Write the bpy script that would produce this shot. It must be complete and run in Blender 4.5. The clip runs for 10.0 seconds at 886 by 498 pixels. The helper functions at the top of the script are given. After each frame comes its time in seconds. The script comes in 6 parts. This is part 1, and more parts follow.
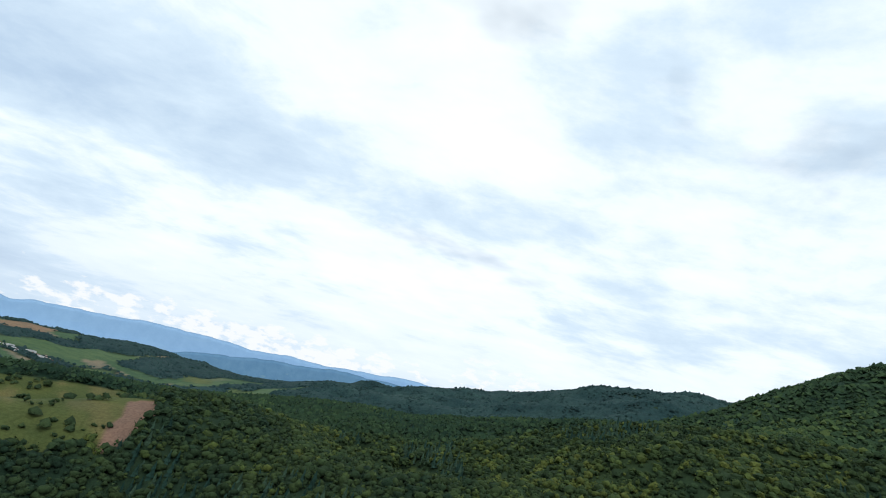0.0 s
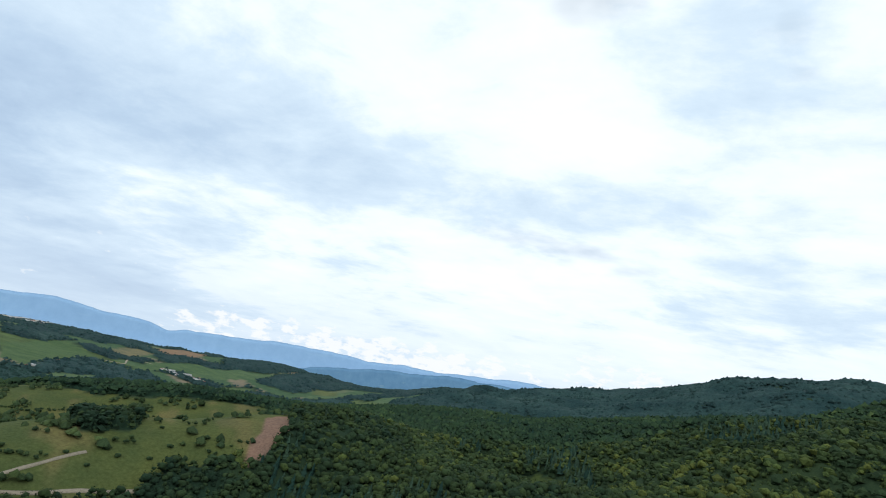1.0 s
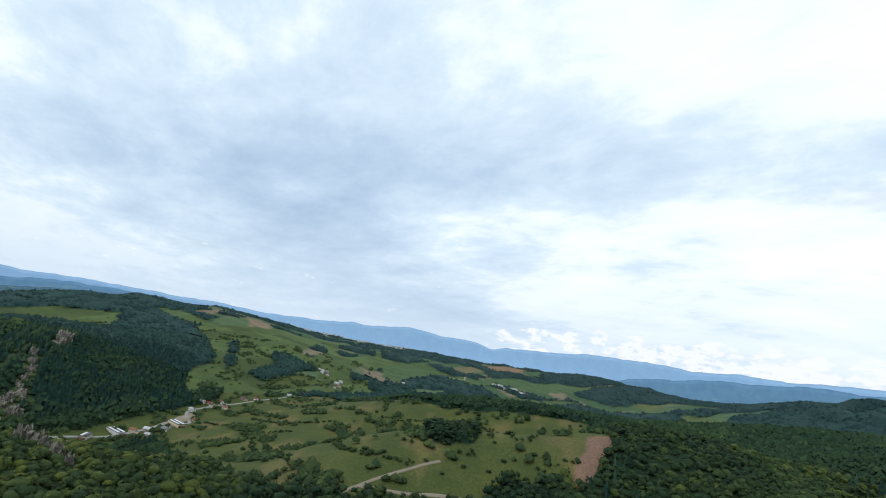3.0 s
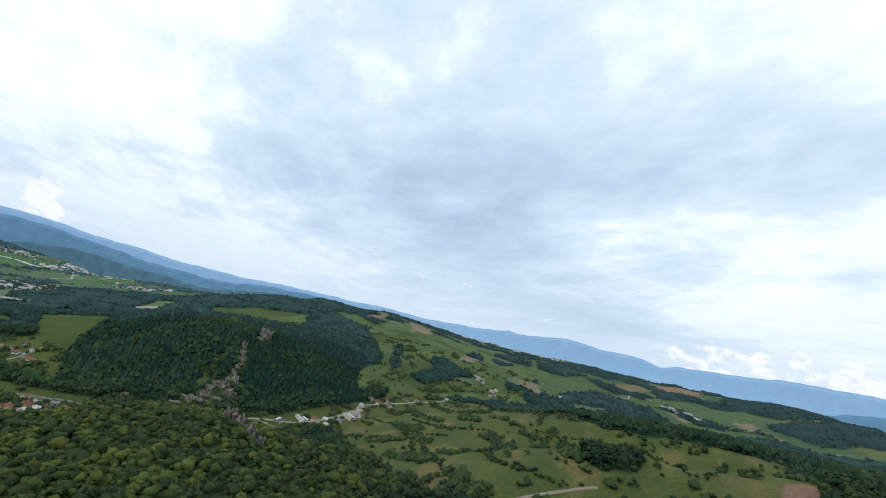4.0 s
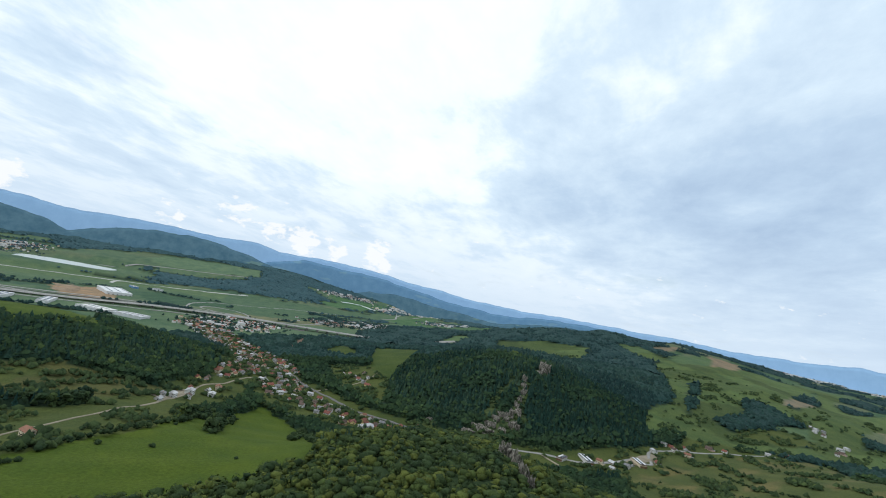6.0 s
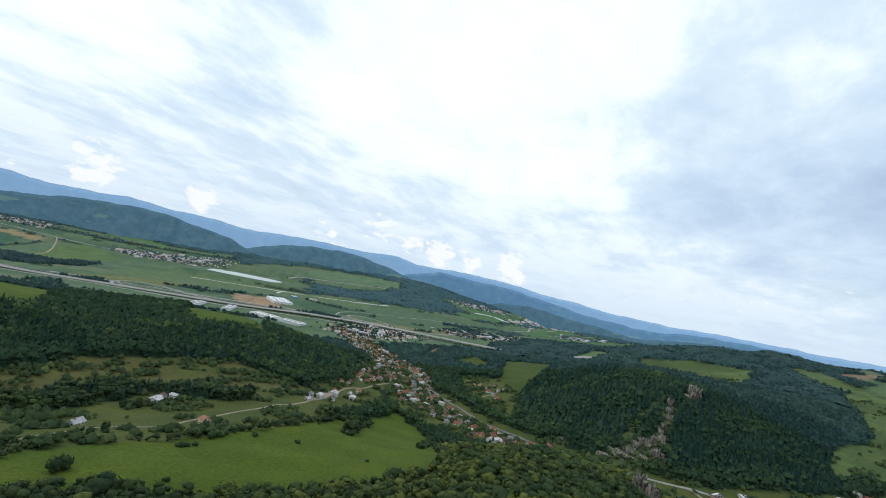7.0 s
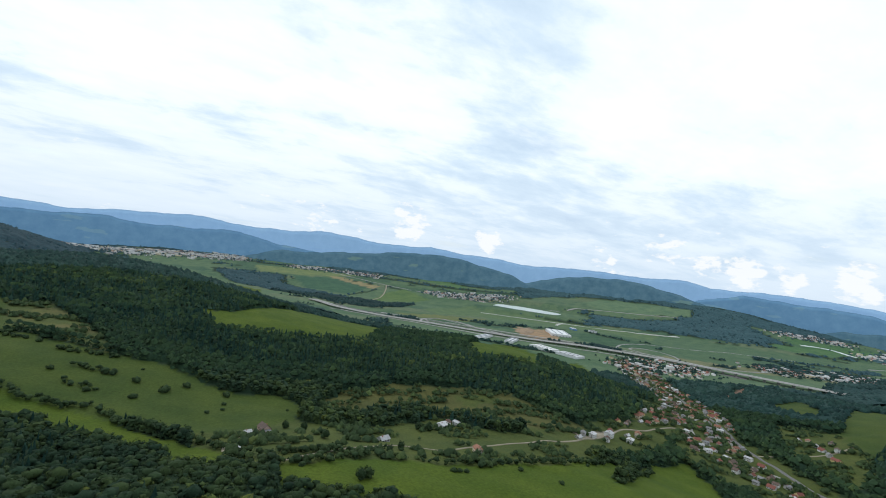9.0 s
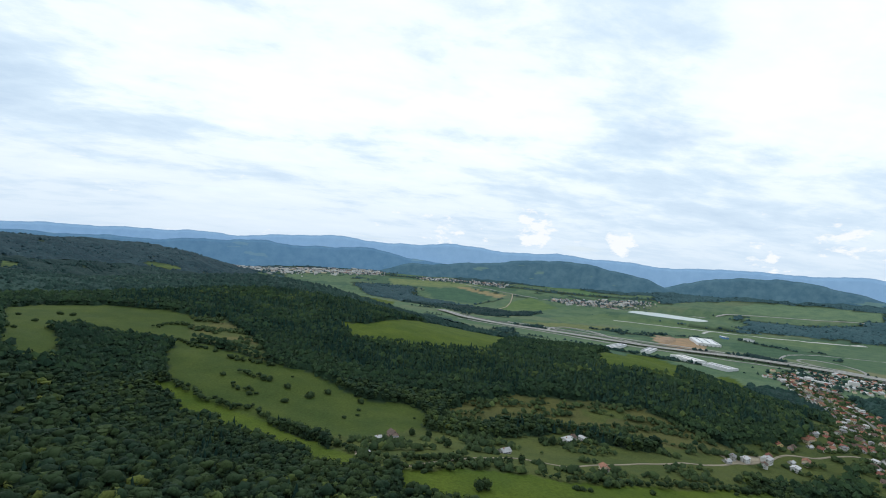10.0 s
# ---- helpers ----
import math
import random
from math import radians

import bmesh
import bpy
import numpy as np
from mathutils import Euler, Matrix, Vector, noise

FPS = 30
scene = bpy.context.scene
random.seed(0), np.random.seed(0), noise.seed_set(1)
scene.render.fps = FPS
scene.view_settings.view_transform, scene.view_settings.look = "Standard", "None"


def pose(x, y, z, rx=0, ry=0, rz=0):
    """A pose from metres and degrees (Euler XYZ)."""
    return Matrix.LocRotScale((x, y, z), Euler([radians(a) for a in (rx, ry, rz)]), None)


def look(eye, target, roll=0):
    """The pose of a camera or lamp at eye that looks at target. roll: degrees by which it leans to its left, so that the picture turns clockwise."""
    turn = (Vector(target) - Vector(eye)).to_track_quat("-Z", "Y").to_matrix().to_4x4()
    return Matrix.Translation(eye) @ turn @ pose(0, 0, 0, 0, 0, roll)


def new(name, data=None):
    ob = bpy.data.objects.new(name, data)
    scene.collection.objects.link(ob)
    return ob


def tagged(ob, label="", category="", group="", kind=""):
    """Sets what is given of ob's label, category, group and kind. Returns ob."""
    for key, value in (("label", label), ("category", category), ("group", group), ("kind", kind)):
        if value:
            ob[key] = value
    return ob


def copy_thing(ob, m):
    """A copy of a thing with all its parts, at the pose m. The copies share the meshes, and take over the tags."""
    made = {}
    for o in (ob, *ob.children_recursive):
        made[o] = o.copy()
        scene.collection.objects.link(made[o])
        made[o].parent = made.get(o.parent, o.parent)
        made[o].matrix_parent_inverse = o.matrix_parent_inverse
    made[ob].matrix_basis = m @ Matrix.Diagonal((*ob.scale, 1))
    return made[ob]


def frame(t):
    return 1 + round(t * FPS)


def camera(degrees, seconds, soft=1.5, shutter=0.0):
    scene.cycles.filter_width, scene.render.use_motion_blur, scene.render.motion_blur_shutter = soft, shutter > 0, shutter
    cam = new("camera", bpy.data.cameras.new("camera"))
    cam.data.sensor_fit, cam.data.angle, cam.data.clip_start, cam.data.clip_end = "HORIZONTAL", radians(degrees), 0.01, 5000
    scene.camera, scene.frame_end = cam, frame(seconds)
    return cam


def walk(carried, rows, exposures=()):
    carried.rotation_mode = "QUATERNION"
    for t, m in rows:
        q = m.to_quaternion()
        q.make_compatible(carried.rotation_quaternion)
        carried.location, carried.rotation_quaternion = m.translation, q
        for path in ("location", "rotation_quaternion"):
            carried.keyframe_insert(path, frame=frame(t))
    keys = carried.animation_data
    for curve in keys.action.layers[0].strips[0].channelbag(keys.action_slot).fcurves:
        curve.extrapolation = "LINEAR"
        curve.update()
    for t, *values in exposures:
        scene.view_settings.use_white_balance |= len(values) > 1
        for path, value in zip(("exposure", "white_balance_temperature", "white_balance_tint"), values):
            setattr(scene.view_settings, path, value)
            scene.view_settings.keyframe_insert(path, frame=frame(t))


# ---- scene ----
# ---------------------------------------------------------------- camera
cam = camera(86.1, 10.0, soft=1.0)
ROWS = [
    (0, -0, -0.1, 265, 0.3, 19.49, 14.98),
    (0.5, -1.4, 4.9, 266.4, 5.04, 18.49, 13.92),
    (1, -2.7, 10, 267.9, 12.42, 17.02, 12.39),
    (1.5, -4.1, 15, 269.4, 20.59, 15.36, 10.84),
    (2, -5.5, 20.1, 270.9, 28.97, 13.95, 9.94),
    (2.5, -7.1, 25.2, 272.4, 37.69, 12.64, 9.54),
    (4, -13.1, 40.7, 276.9, 66, 8.54, 13.17),
    (4.5, -16, 46, 278.6, 73.71, 7.85, 12.83),
    (5, -19.1, 51.3, 280.4, 81.68, 7.34, 12.52),
    (5.5, -22.4, 56.7, 282.3, 90.02, 6.3, 11.54),
    (7, -34.3, 73.3, 289, 114.6, 3.41, 11.36),
    (7.5, -39.4, 79.2, 291.9, 121.46, 3.03, 10.91),
    (8, -44.8, 85.1, 294.9, 129.06, 2.61, 10.14),
    (8.5, -50.4, 91.2, 298, 137.72, 1.97, 8.38),
    (9, -56.2, 97.3, 301.2, 147.42, 1.6, 7.18),
    (9.5, -62.2, 103.4, 304.5, 154.42, 1.4, 6.04),
    (10, -68.2, 109.5, 307.7, 162.58, 1.05, 4.58),
]
walk(cam, [(t, pose(x, y, z, 0, 0, yaw) @ pose(0, 0, 0, 90 + pitch) @ pose(0, 0, 0, 0, 0, lean)) for t, x, y, z, yaw, pitch, lean in ROWS], [(0.0, 0.0, 6250, 7.5), (10.0, 0.0, 6250, 7.5)])

# ---------------------------------------------------------------- sky and sun
SUN_TURN, SUN_HEIGHT = 188.0, 44.0
world = bpy.data.worlds.new("overcast_sky")
scene.world = world
world.use_nodes = True
wn, wl = world.node_tree.nodes, world.node_tree.links
wn.clear()


def wnode(kind, **values):
    n = wn.new(kind)
    for k, v in values.items():
        n.inputs[k].default_value = v
    return n


def wmath(op, a, b):
    n = wn.new("ShaderNodeMath")
    n.operation = op
    for i, v in enumerate((a, b)):
        if isinstance(v, (int, float)):
            n.inputs[i].default_value = v
        else:
            wl.new(v, n.inputs[i])
    return n.outputs[0]


sky = wn.new("ShaderNodeTexSky")
sky.sky_type, sky.sun_disc = "NISHITA", False
sky.sun_elevation, sky.sun_rotation = radians(SUN_HEIGHT), radians(-SUN_TURN)
geo = wn.new("ShaderNodeTexCoord")
sep = wn.new("ShaderNodeSeparateXYZ")
wl.new(geo.outputs["Generated"], sep.inputs[0])
up = wmath("ADD", wmath("MAXIMUM", sep.outputs["Z"], 0.0), 0.16)
plan = wn.new("ShaderNodeCombineXYZ")
wl.new(wmath("DIVIDE", sep.outputs["X"], up), plan.inputs[0])
wl.new(wmath("DIVIDE", sep.outputs["Y"], up), plan.inputs[1])
turn = wn.new("ShaderNodeMapping")
turn.inputs["Rotation"].default_value = (0, 0, radians(25))
turn.inputs["Scale"].default_value = (1.0, 1.45, 1.0)
wl.new(plan.outputs[0], turn.inputs[0])


def wnoise(scale, detail, rough, shift, distortion=0.0):
    n = wnode("ShaderNodeTexNoise", Scale=scale, Detail=detail, Roughness=rough, Distortion=distortion)
    m = wn.new("ShaderNodeMapping")
    m.inputs["Location"].default_value = (shift, shift * 0.7, shift * 0.3)
    wl.new(turn.outputs[0], m.inputs[0])
    wl.new(m.outputs[0], n.inputs["Vector"])
    return n.outputs["Fac"]


def wramp(fac, stops):
    n = wn.new("ShaderNodeValToRGB")
    e = n.color_ramp.elements
    e[0].position, e[0].color = stops[0][0], (*stops[0][1], 1)
    e[1].position, e[1].color = stops[-1][0], (*stops[-1][1], 1)
    for p, c in stops[1:-1]:
        e.new(p).color = (*c, 1)
    wl.new(fac, n.inputs[0])
    return n.outputs[0]


def wmix(fac, a, b):
    n = wn.new("ShaderNodeMixRGB")
    for i, v in enumerate((fac, a, b)):
        if isinstance(v, (int, float)):
            n.inputs[i].default_value = v
        elif isinstance(v, tuple):
            n.inputs[i].default_value = (*v, 1)
        else:
            wl.new(v, n.inputs[i])
    return n.outputs[0]


thick = wmath("ADD", wmath("MULTIPLY", wnoise(0.55, 4, 0.52, 3.1), 0.60), wmath("MULTIPLY", wnoise(2.3, 9, 0.62, 9.4, 0.15), 0.40))


def mass(turn_, rise, wide, weight):
    """Where the cloud deck is thicker (or, below nought, thinner) than elsewhere."""
    n = wn.new("ShaderNodeVectorMath")
    n.operation = "DOT_PRODUCT"
    n.inputs[1].default_value = (-math.sin(radians(turn_)) * math.cos(radians(rise)), math.cos(radians(turn_)) * math.cos(radians(rise)), math.sin(radians(rise)))
    unit = wn.new("ShaderNodeVectorMath")
    unit.operation = "NORMALIZE"
    wl.new(geo.outputs["Generated"], unit.inputs[0])
    wl.new(unit.outputs[0], n.inputs[0])
    soft = wn.new("ShaderNodeMapRange")
    soft.interpolation_type = "SMOOTHSTEP"
    soft.inputs["From Min"].default_value, soft.inputs["From Max"].default_value = math.cos(radians(wide)), 1.0
    wl.new(n.outputs["Value"], soft.inputs["Value"])
    return wmath("MULTIPLY", soft.outputs[0], weight)


for turn_, rise, wide, weight in ((66, 24, 36, 0.05), (-33, 34, 22, 0.07), (-22, 8, 24, -0.07), (56, 9, 24, 0.10), (28, 30, 26, 0.03), (36, 50, 30, -0.09), (2, 22, 22, -0.05), (118, 34, 40, -0.06), (178, 28, 38, -0.10), (98, 20, 18, 0.04), (205, 16, 22, 0.05)):
    thick = wmath("ADD", thick, mass(turn_, rise, wide, weight))
cloud = wramp(thick, [(0.36, (1.10, 1.13, 1.15)), (0.49, (0.97, 1.03, 1.07)), (0.56, (0.74, 0.86, 0.975)), (0.68, (0.56, 0.69, 0.85)), (0.84, (0.40, 0.52, 0.70))])
holes = wramp(wnoise(0.9, 5, 0.55, 21.0), [(0.62, (0, 0, 0)), (0.74, (0.5, 0.5, 0.5))])
dim = wn.new("ShaderNodeMixRGB")
dim.blend_type, dim.inputs[0].default_value, dim.inputs[2].default_value = "MULTIPLY", 1.0, (0.12, 0.12, 0.12, 1)
wl.new(sky.outputs[0], dim.inputs[1])
both = wmix(holes, cloud, dim.outputs[0])
low = wramp(sep.outputs["Z"], [(0.0, (0.85, 0.85, 0.85)), (0.09, (0.42, 0.42, 0.42)), (0.22, (0, 0, 0))])
lowsky = wmix(low, both, (0.68, 0.78, 0.90))
puff_map = wn.new("ShaderNodeMapping")
puff_map.inputs["Scale"].default_value = (30.0, 30.0, 66.0)
wl.new(geo.outputs["Generated"], puff_map.inputs[0])
puff = wnode("ShaderNodeTexNoise", Scale=1.0, Detail=7.0, Roughness=0.58)
wl.new(puff_map.outputs[0], puff.inputs["Vector"])
heap = wmath("MULTIPLY", sep.outputs["Z"], 0.0)
# single fair-weather clouds over the valley, and the bank that lies on the northern mountains: turn, height, reach and weight
for turn_, rise, wide, weight in ((142.0, 3.4, 1.9, 1.0), (151.8, 4.3, 2.6, 0.85), (114.8, 2.7, 2.3, 1.0), (118.2, 2.7, 1.6, 0.8), (111.2, 2.2, 2.0, 0.8), (106.0, 2.8, 2.2, 1.0), (122.2, 4.2, 2.6, 0.7), (128.6, 2.3, 2.2, 0.6), (163.0, 3.6, 3.0, 0.45), (38, 1.5, 2.6, 0.6), (34.5, 1.8, 2.6, 0.7), (31, 2.2, 2.6, 0.8), (27.5, 2.5, 2.6, 0.8), (23.5, 2.7, 2.8, 0.9), (19.5, 2.8, 2.8, 0.9), (15.5, 3.0, 2.8, 0.9), (11.5, 3.1, 2.8, 0.9), (8, 3.3, 2.6, 0.8), (4, 4.0, 2.6, 0.7), (0, 4.4, 2.4, 0.6), (-8, 5.7, 3.2, 0.6), (-13, 6.4, 2.6, 0.6)):
    heap = wmath("MAXIMUM", heap, mass(turn_, rise, wide * 1.2, weight))
heap = wmath("ADD", heap, wmath("MULTIPLY", wmath("SUBTRACT", puff.outputs["Fac"], 0.5), 3.4))
lump = wramp(heap, [(0.52, (0, 0, 0)), (0.86, (0.9, 0.9, 0.9))])
band = wramp(sep.outputs["Z"], [(0.0, (1, 1, 1)), (0.12, (1, 1, 1)), (0.16, (0, 0, 0))])
final = wmix(wmath("MULTIPLY", lump, band), lowsky, (1.0, 0.99, 0.985))
back = wnode("ShaderNodeBackground", Strength=1.0)
wl.new(final, back.inputs[0])
wout = wn.new("ShaderNodeOutputWorld")
wl.new(back.outputs[0], wout.inputs[0])

sun = new("sun", bpy.data.lights.new("sun", "SUN"))
sun.data.energy, sun.data.angle, sun.data.color = 0.9, radians(12), (1.0, 0.97, 0.94)
sun.matrix_world = look((0, 0, 900), (math.sin(radians(SUN_TURN)) * math.cos(radians(SUN_HEIGHT)), -math.cos(radians(SUN_TURN)) * math.cos(radians(SUN_HEIGHT)), 900 - math.sin(radians(SUN_HEIGHT))))

# ---------------------------------------------------------------- land form
EYE_X, EYE_Y = -14.0, 42.0
HILLS = []


def ring(d, heights):
    """Round hills and hollows at even turns on a circle of that radius."""
    for i, a in enumerate(heights):
        turn_ = radians(-70 + 360 * i / len(heights))
        HILLS.append((EYE_X - d * math.sin(turn_), EYE_Y + d * math.cos(turn_), d * 0.17 + 45, a))


ring(210, [9, 37, 30, 25, 8, 13, 26, 25])
ring(400, [59, 8, 13, 54, 53, -86, 17, 4, 31, -13, -2, 28, -12, 18, -4, 66, 0, 39])
ring(580, [-18, 24, 62, 56, -55, -24, 102, 33, 92, -44, 2, 69, -56, 61, -52, 13, -20, 3, -41, 26, 11, 19, 17, 6])
ring(780, [34, 39, 7, 47, 111, 25, 66, -41, 17, -145, 83, -46, -4, -49, 14, -43, -4, 29, -55, 32, 18, -38, 49, 34, 22, 31, 42, 56])
ring(1000, [29, 74, 113, -71, -21, -19, 40, -52, 65, 28, 34, -86, 43, -40, -10, -26, 63, -79, 76, -39, -21, 32, 8, 16, 16, 24, 37, 50])
ring(1280, [4, 80, 195, 63, 122, 3, 72, 34, 23, -2, 21, -87, 90, -45, -5, -29, 50, 11, -8, 36, 18, 4, -34, 8, 20, 31, 32, 45])
ring(1650, [96, 154, 53, -77, 94, 12, 37, -26, -7, -47, -15, 3, 41, 9, -6, -36, -17, 6, -2, 56, 12, -5, 37, 58, 59, 77, 78, 119])
ring(2150, [97, 149, 109, 140, -5, -41, 4, -15, 4, -2, 32, -38, -37, -18, 18, -5, 1, -1, 102, 61, 4, 38, 35, 42, 46, 70])
ring(2800, [75, 2, 123, 264, 118, 100, 25, -104, -16, -2, 29, 49, 8, 6, 7, -3, 17, -28, -40, -38, -42, 21, 34, 72, 54, 102])
ring(3700, [184, 196, 182, 153, 140, 92, -7, 61, -9, 101, -13, -40, -18, -13, 9, 1, 188, 148, 91, 117, 143, 198])
ring(4700, [120, 239, 175, 119, 94, 15, -17, 8, 8, 118, 48, 63, 48, -10, 9, -37, 16, -5, 33, 49, 61, 83])

HILLS.append((10, -3850, 330, -80))  # the saddle through which the far town shows


def smooth(lo, hi, v):
    t = np.clip((np.asarray(v) - lo) / (hi - lo), 0, 1)
    return t * t * (3 - 2 * t)


LAKE_LINE = [(-2400, -2690), (-2720, -2420)]


def valley_side(x, y):
    """Metres across the main valley, seen from the middle of the airfield, more on the far side."""
    return (x + 2660) * -0.47 + (y + 2100) * -0.88


def far_rise(d, turn_):
    """The end of the valley floor, which climbs towards the mountains."""
    return 0.1 * np.maximum(0, d - 3300) * smooth(101, 119, turn_) * (1 - smooth(176, 189, turn_))


def plain_rise(d, turn_):
    """The northern plain, which climbs towards the mountains."""
    return np.interp(turn_, [-20, 8, 16, 22, 28, 34, 42, 52, 62, 70], [0, 0, 10, 100, 145, 95, 52, 28, 20, 0]) * smooth(3400, 4700, d)


def height(x, y):
    x, y = np.asarray(x, float), np.asarray(y, float)
    s = valley_side(x, y)
    z = 105 * smooth(980, 2520, -s)
    d, turn_ = np.hypot(x - EYE_X, y - EYE_Y), np.degrees(np.arctan2(EYE_X - x, y - EYE_Y)) % 360
    z = z + far_rise(d, turn_)
    for cx, cy, w, a in HILLS:
        z = z + a * np.exp(-((x - cx) ** 2 + (y - cy) ** 2) / (2 * w * w))
    turn_ = (turn_ + 90) % 360 - 90
    z = z + plain_rise(d, turn_)
    z = z + (34 - 26 * smooth(4, 16, turn_)) * smooth(1300, 2200, d) * smooth(60, 140, z) * (wobble(x, y, 190, 11.0) + 0.5 * wobble(x, y, 80, 4.0))
    z = z + 10 * smooth(330, 480, d) * (1 - smooth(1300, 1700, d)) * (1 - smooth(0, 10, turn_)) * (wobble(x, y, 105, 6.0) + 0.5 * wobble(x, y, 48, 2.0))
    crest = 292 + d * np.tan(np.radians(np.interp(turn_, [65, 68, 71, 74, 76.7, 78.6, 80.5, 82.5, 86.5, 89, 91.2, 94, 97.3, 100.6, 104], [-0.7, -0.2, -0.45, -1.1, -0.8, -0.8, -1.6, -1.45, -2.3, -3, -2.85, -2.7, -2.9, -3.2, -2.6]))) - 0.02 * np.maximum(0, d - 2900)
    z = z - smooth(2300, 2800, d) * smooth(64, 67, turn_) * (1 - smooth(100, 104, turn_)) * np.maximum(0, z - crest)
    m = smooth(300, 210, near_line(LAKE_LINE, x, y)) if x.size else 0
    return np.maximum(z, -3) * (1 - m) + 26 * m


def inside(poly, x, y):
    x, y = np.asarray(x, float), np.asarray(y, float)
    hit = np.zeros(x.shape, bool)
    for (x0, y0), (x1, y1) in zip(poly, poly[1:] + poly[:1]):
        if y0 != y1:
            hit ^= ((y0 > y) != (y1 > y)) & (x < (x1 - x0) * (y - y0) / (y1 - y0) + x0)
    return hit


def near_line(line, x, y):
    """Distance to a broken line."""
    best = np.full(np.shape(x), 1e9)
    for (x0, y0), (x1, y1) in zip(line, line[1:]):
        t = np.clip(((x - x0) * (x1 - x0) + (y - y0) * (y1 - y0)) / ((x1 - x0) ** 2 + (y1 - y0) ** 2), 0, 1)
        best = np.minimum(best, np.hypot(x - x0 - t * (x1 - x0), y - y0 - t * (y1 - y0)))
    return best


def wobble(x, y, size, seed=0.0):
    """A cheap smooth noise from sines, about -1 to 1."""
    a, b = x / size + seed, y / size - seed * 1.7
    return (np.sin(a * 1.7 + 1.3 * np.sin(b * 1.1)) + np.sin(b * 1.9 + 1.1 * np.sin(a * 0.9 + 2)) + np.sin((a + b) * 2.7 + seed)) / 3


# ---------------------------------------------------------------- materials
def material(name, build):
    m = bpy.data.materials.new(name)
    m.use_nodes = True
    nodes, links = m.node_tree.nodes, m.node_tree.links
    shader = nodes["Principled BSDF"]
    build(nodes, links, shader)
    return m


def noise_node(nodes, links, scale, detail=4, rough=0.55, space="Object"):
    coord, n = nodes.new("ShaderNodeTexCoord"), nodes.new("ShaderNodeTexNoise")
    n.inputs["Scale"].default_value, n.inputs["Detail"].default_value, n.inputs["Roughness"].default_value = scale, detail, rough
    links.new(coord.outputs[space], n.inputs["Vector"])
    return n.outputs["Fac"]


def ramp_node(nodes, links, fac, stops):
    n = nodes.new("ShaderNodeValToRGB")
    e = n.color_ramp.elements
    e[0].position, e[0].color = stops[0][0], (*stops[0][1], 1)
    e[1].position, e[1].color = stops[-1][0], (*stops[-1][1], 1)
    for p, c in stops[1:-1]:
        e.new(p).color = (*c, 1)
    links.new(fac, n.inputs[0])
    return n.outputs[0]


def blend_node(nodes, links, mode, fac, a, b):
    n = nodes.new("ShaderNodeMixRGB")
    n.blend_type = mode
    for i, v in enumerate((fac, a, b)):
        if isinstance(v, (int, float)):
            n.inputs[i].default_value = v
        elif isinstance(v, tuple):
            n.inputs[i].default_value = (*v, 1)
        else:
            links.new(v, n.inputs[i])
    return n.outputs[0]


def bump_node(nodes, links, shader, fac, strength, distance):
    n = nodes.new("ShaderNodeBump")
    n.inputs["Strength"].default_value, n.inputs["Distance"].default_value = strength, distance
    links.new(fac, n.inputs["Height"])
    links.new(n.outputs[0], shader.inputs["Normal"])


def ground_look(nodes, links, shader):
    cover = nodes.new("ShaderNodeAttribute")
    cover.attribute_name = "cover"
    fine = ramp_node(nodes, links, noise_node(nodes, links, 0.35, 6, 0.65), [(0.3, (0.72, 0.72, 0.70)), (0.7, (1.25, 1.25, 1.2))])
    # Blue lifted a little here, for the haze over the land.
    broad = ramp_node(nodes, links, noise_node(nodes, links, 0.018, 5, 0.6), [(0.35, (0.79, 0.86, 0.92)), (0.65, (1.20, 1.12, 1.08))])
    c = blend_node(nodes, links, "MULTIPLY", 1.0, cover.outputs["Color"], fine)
    c = blend_node(nodes, links, "MULTIPLY", 1.0, c, broad)
    links.new(c, shader.inputs["Base Color"])
    shader.inputs["Roughness"].default_value = 0.95
    shader.inputs["Specular IOR Level"].default_value = 0.1
    bump_node(nodes, links, shader, noise_node(nodes, links, 0.8, 5, 0.7), 0.5, 0.6)


def leaf_look(dark, light, grain=0.9, depth=0.5):
    def build(nodes, links, shader):
        tint = nodes.new("ShaderNodeAttribute")
        tint.attribute_name = "tint"
        geo_ = nodes.new("ShaderNodeNewGeometry")
        c = ramp_node(nodes, links, tint.outputs["Fac"], [(0.0, dark), (0.75, tuple((a + b) / 2 for a, b in zip(dark, light))), (0.93, light), (1.0, (light[0] * 1.35, light[1] * 1.15, light[2]))])
        # Blue is lifted in every clump, a slight haze put into the foliage.
        clump = ramp_node(nodes, links, geo_.outputs["Random Per Island"], [(0.0, (0.76, 0.78, 0.90)), (1.0, (1.18, 1.2, 1.34))])
        speck = ramp_node(nodes, links, noise_node(nodes, links, grain, 5, 0.75), [(0.30, (0.66, 0.66, 0.68)), (0.70, (1.36, 1.36, 1.32))])
        c = blend_node(nodes, links, "MULTIPLY", 1.0, c, clump)
        c = blend_node(nodes, links, "MULTIPLY", 1.0, c, speck)
        links.new(c, shader.inputs["Base Color"])
        shader.inputs["Roughness"].default_value = 0.9
        shader.inputs["Specular IOR Level"].default_value = 0.08
        bump_node(nodes, links, shader, noise_node(nodes, links, grain * 1.5, 4, 0.7), 0.7, depth)
    return build


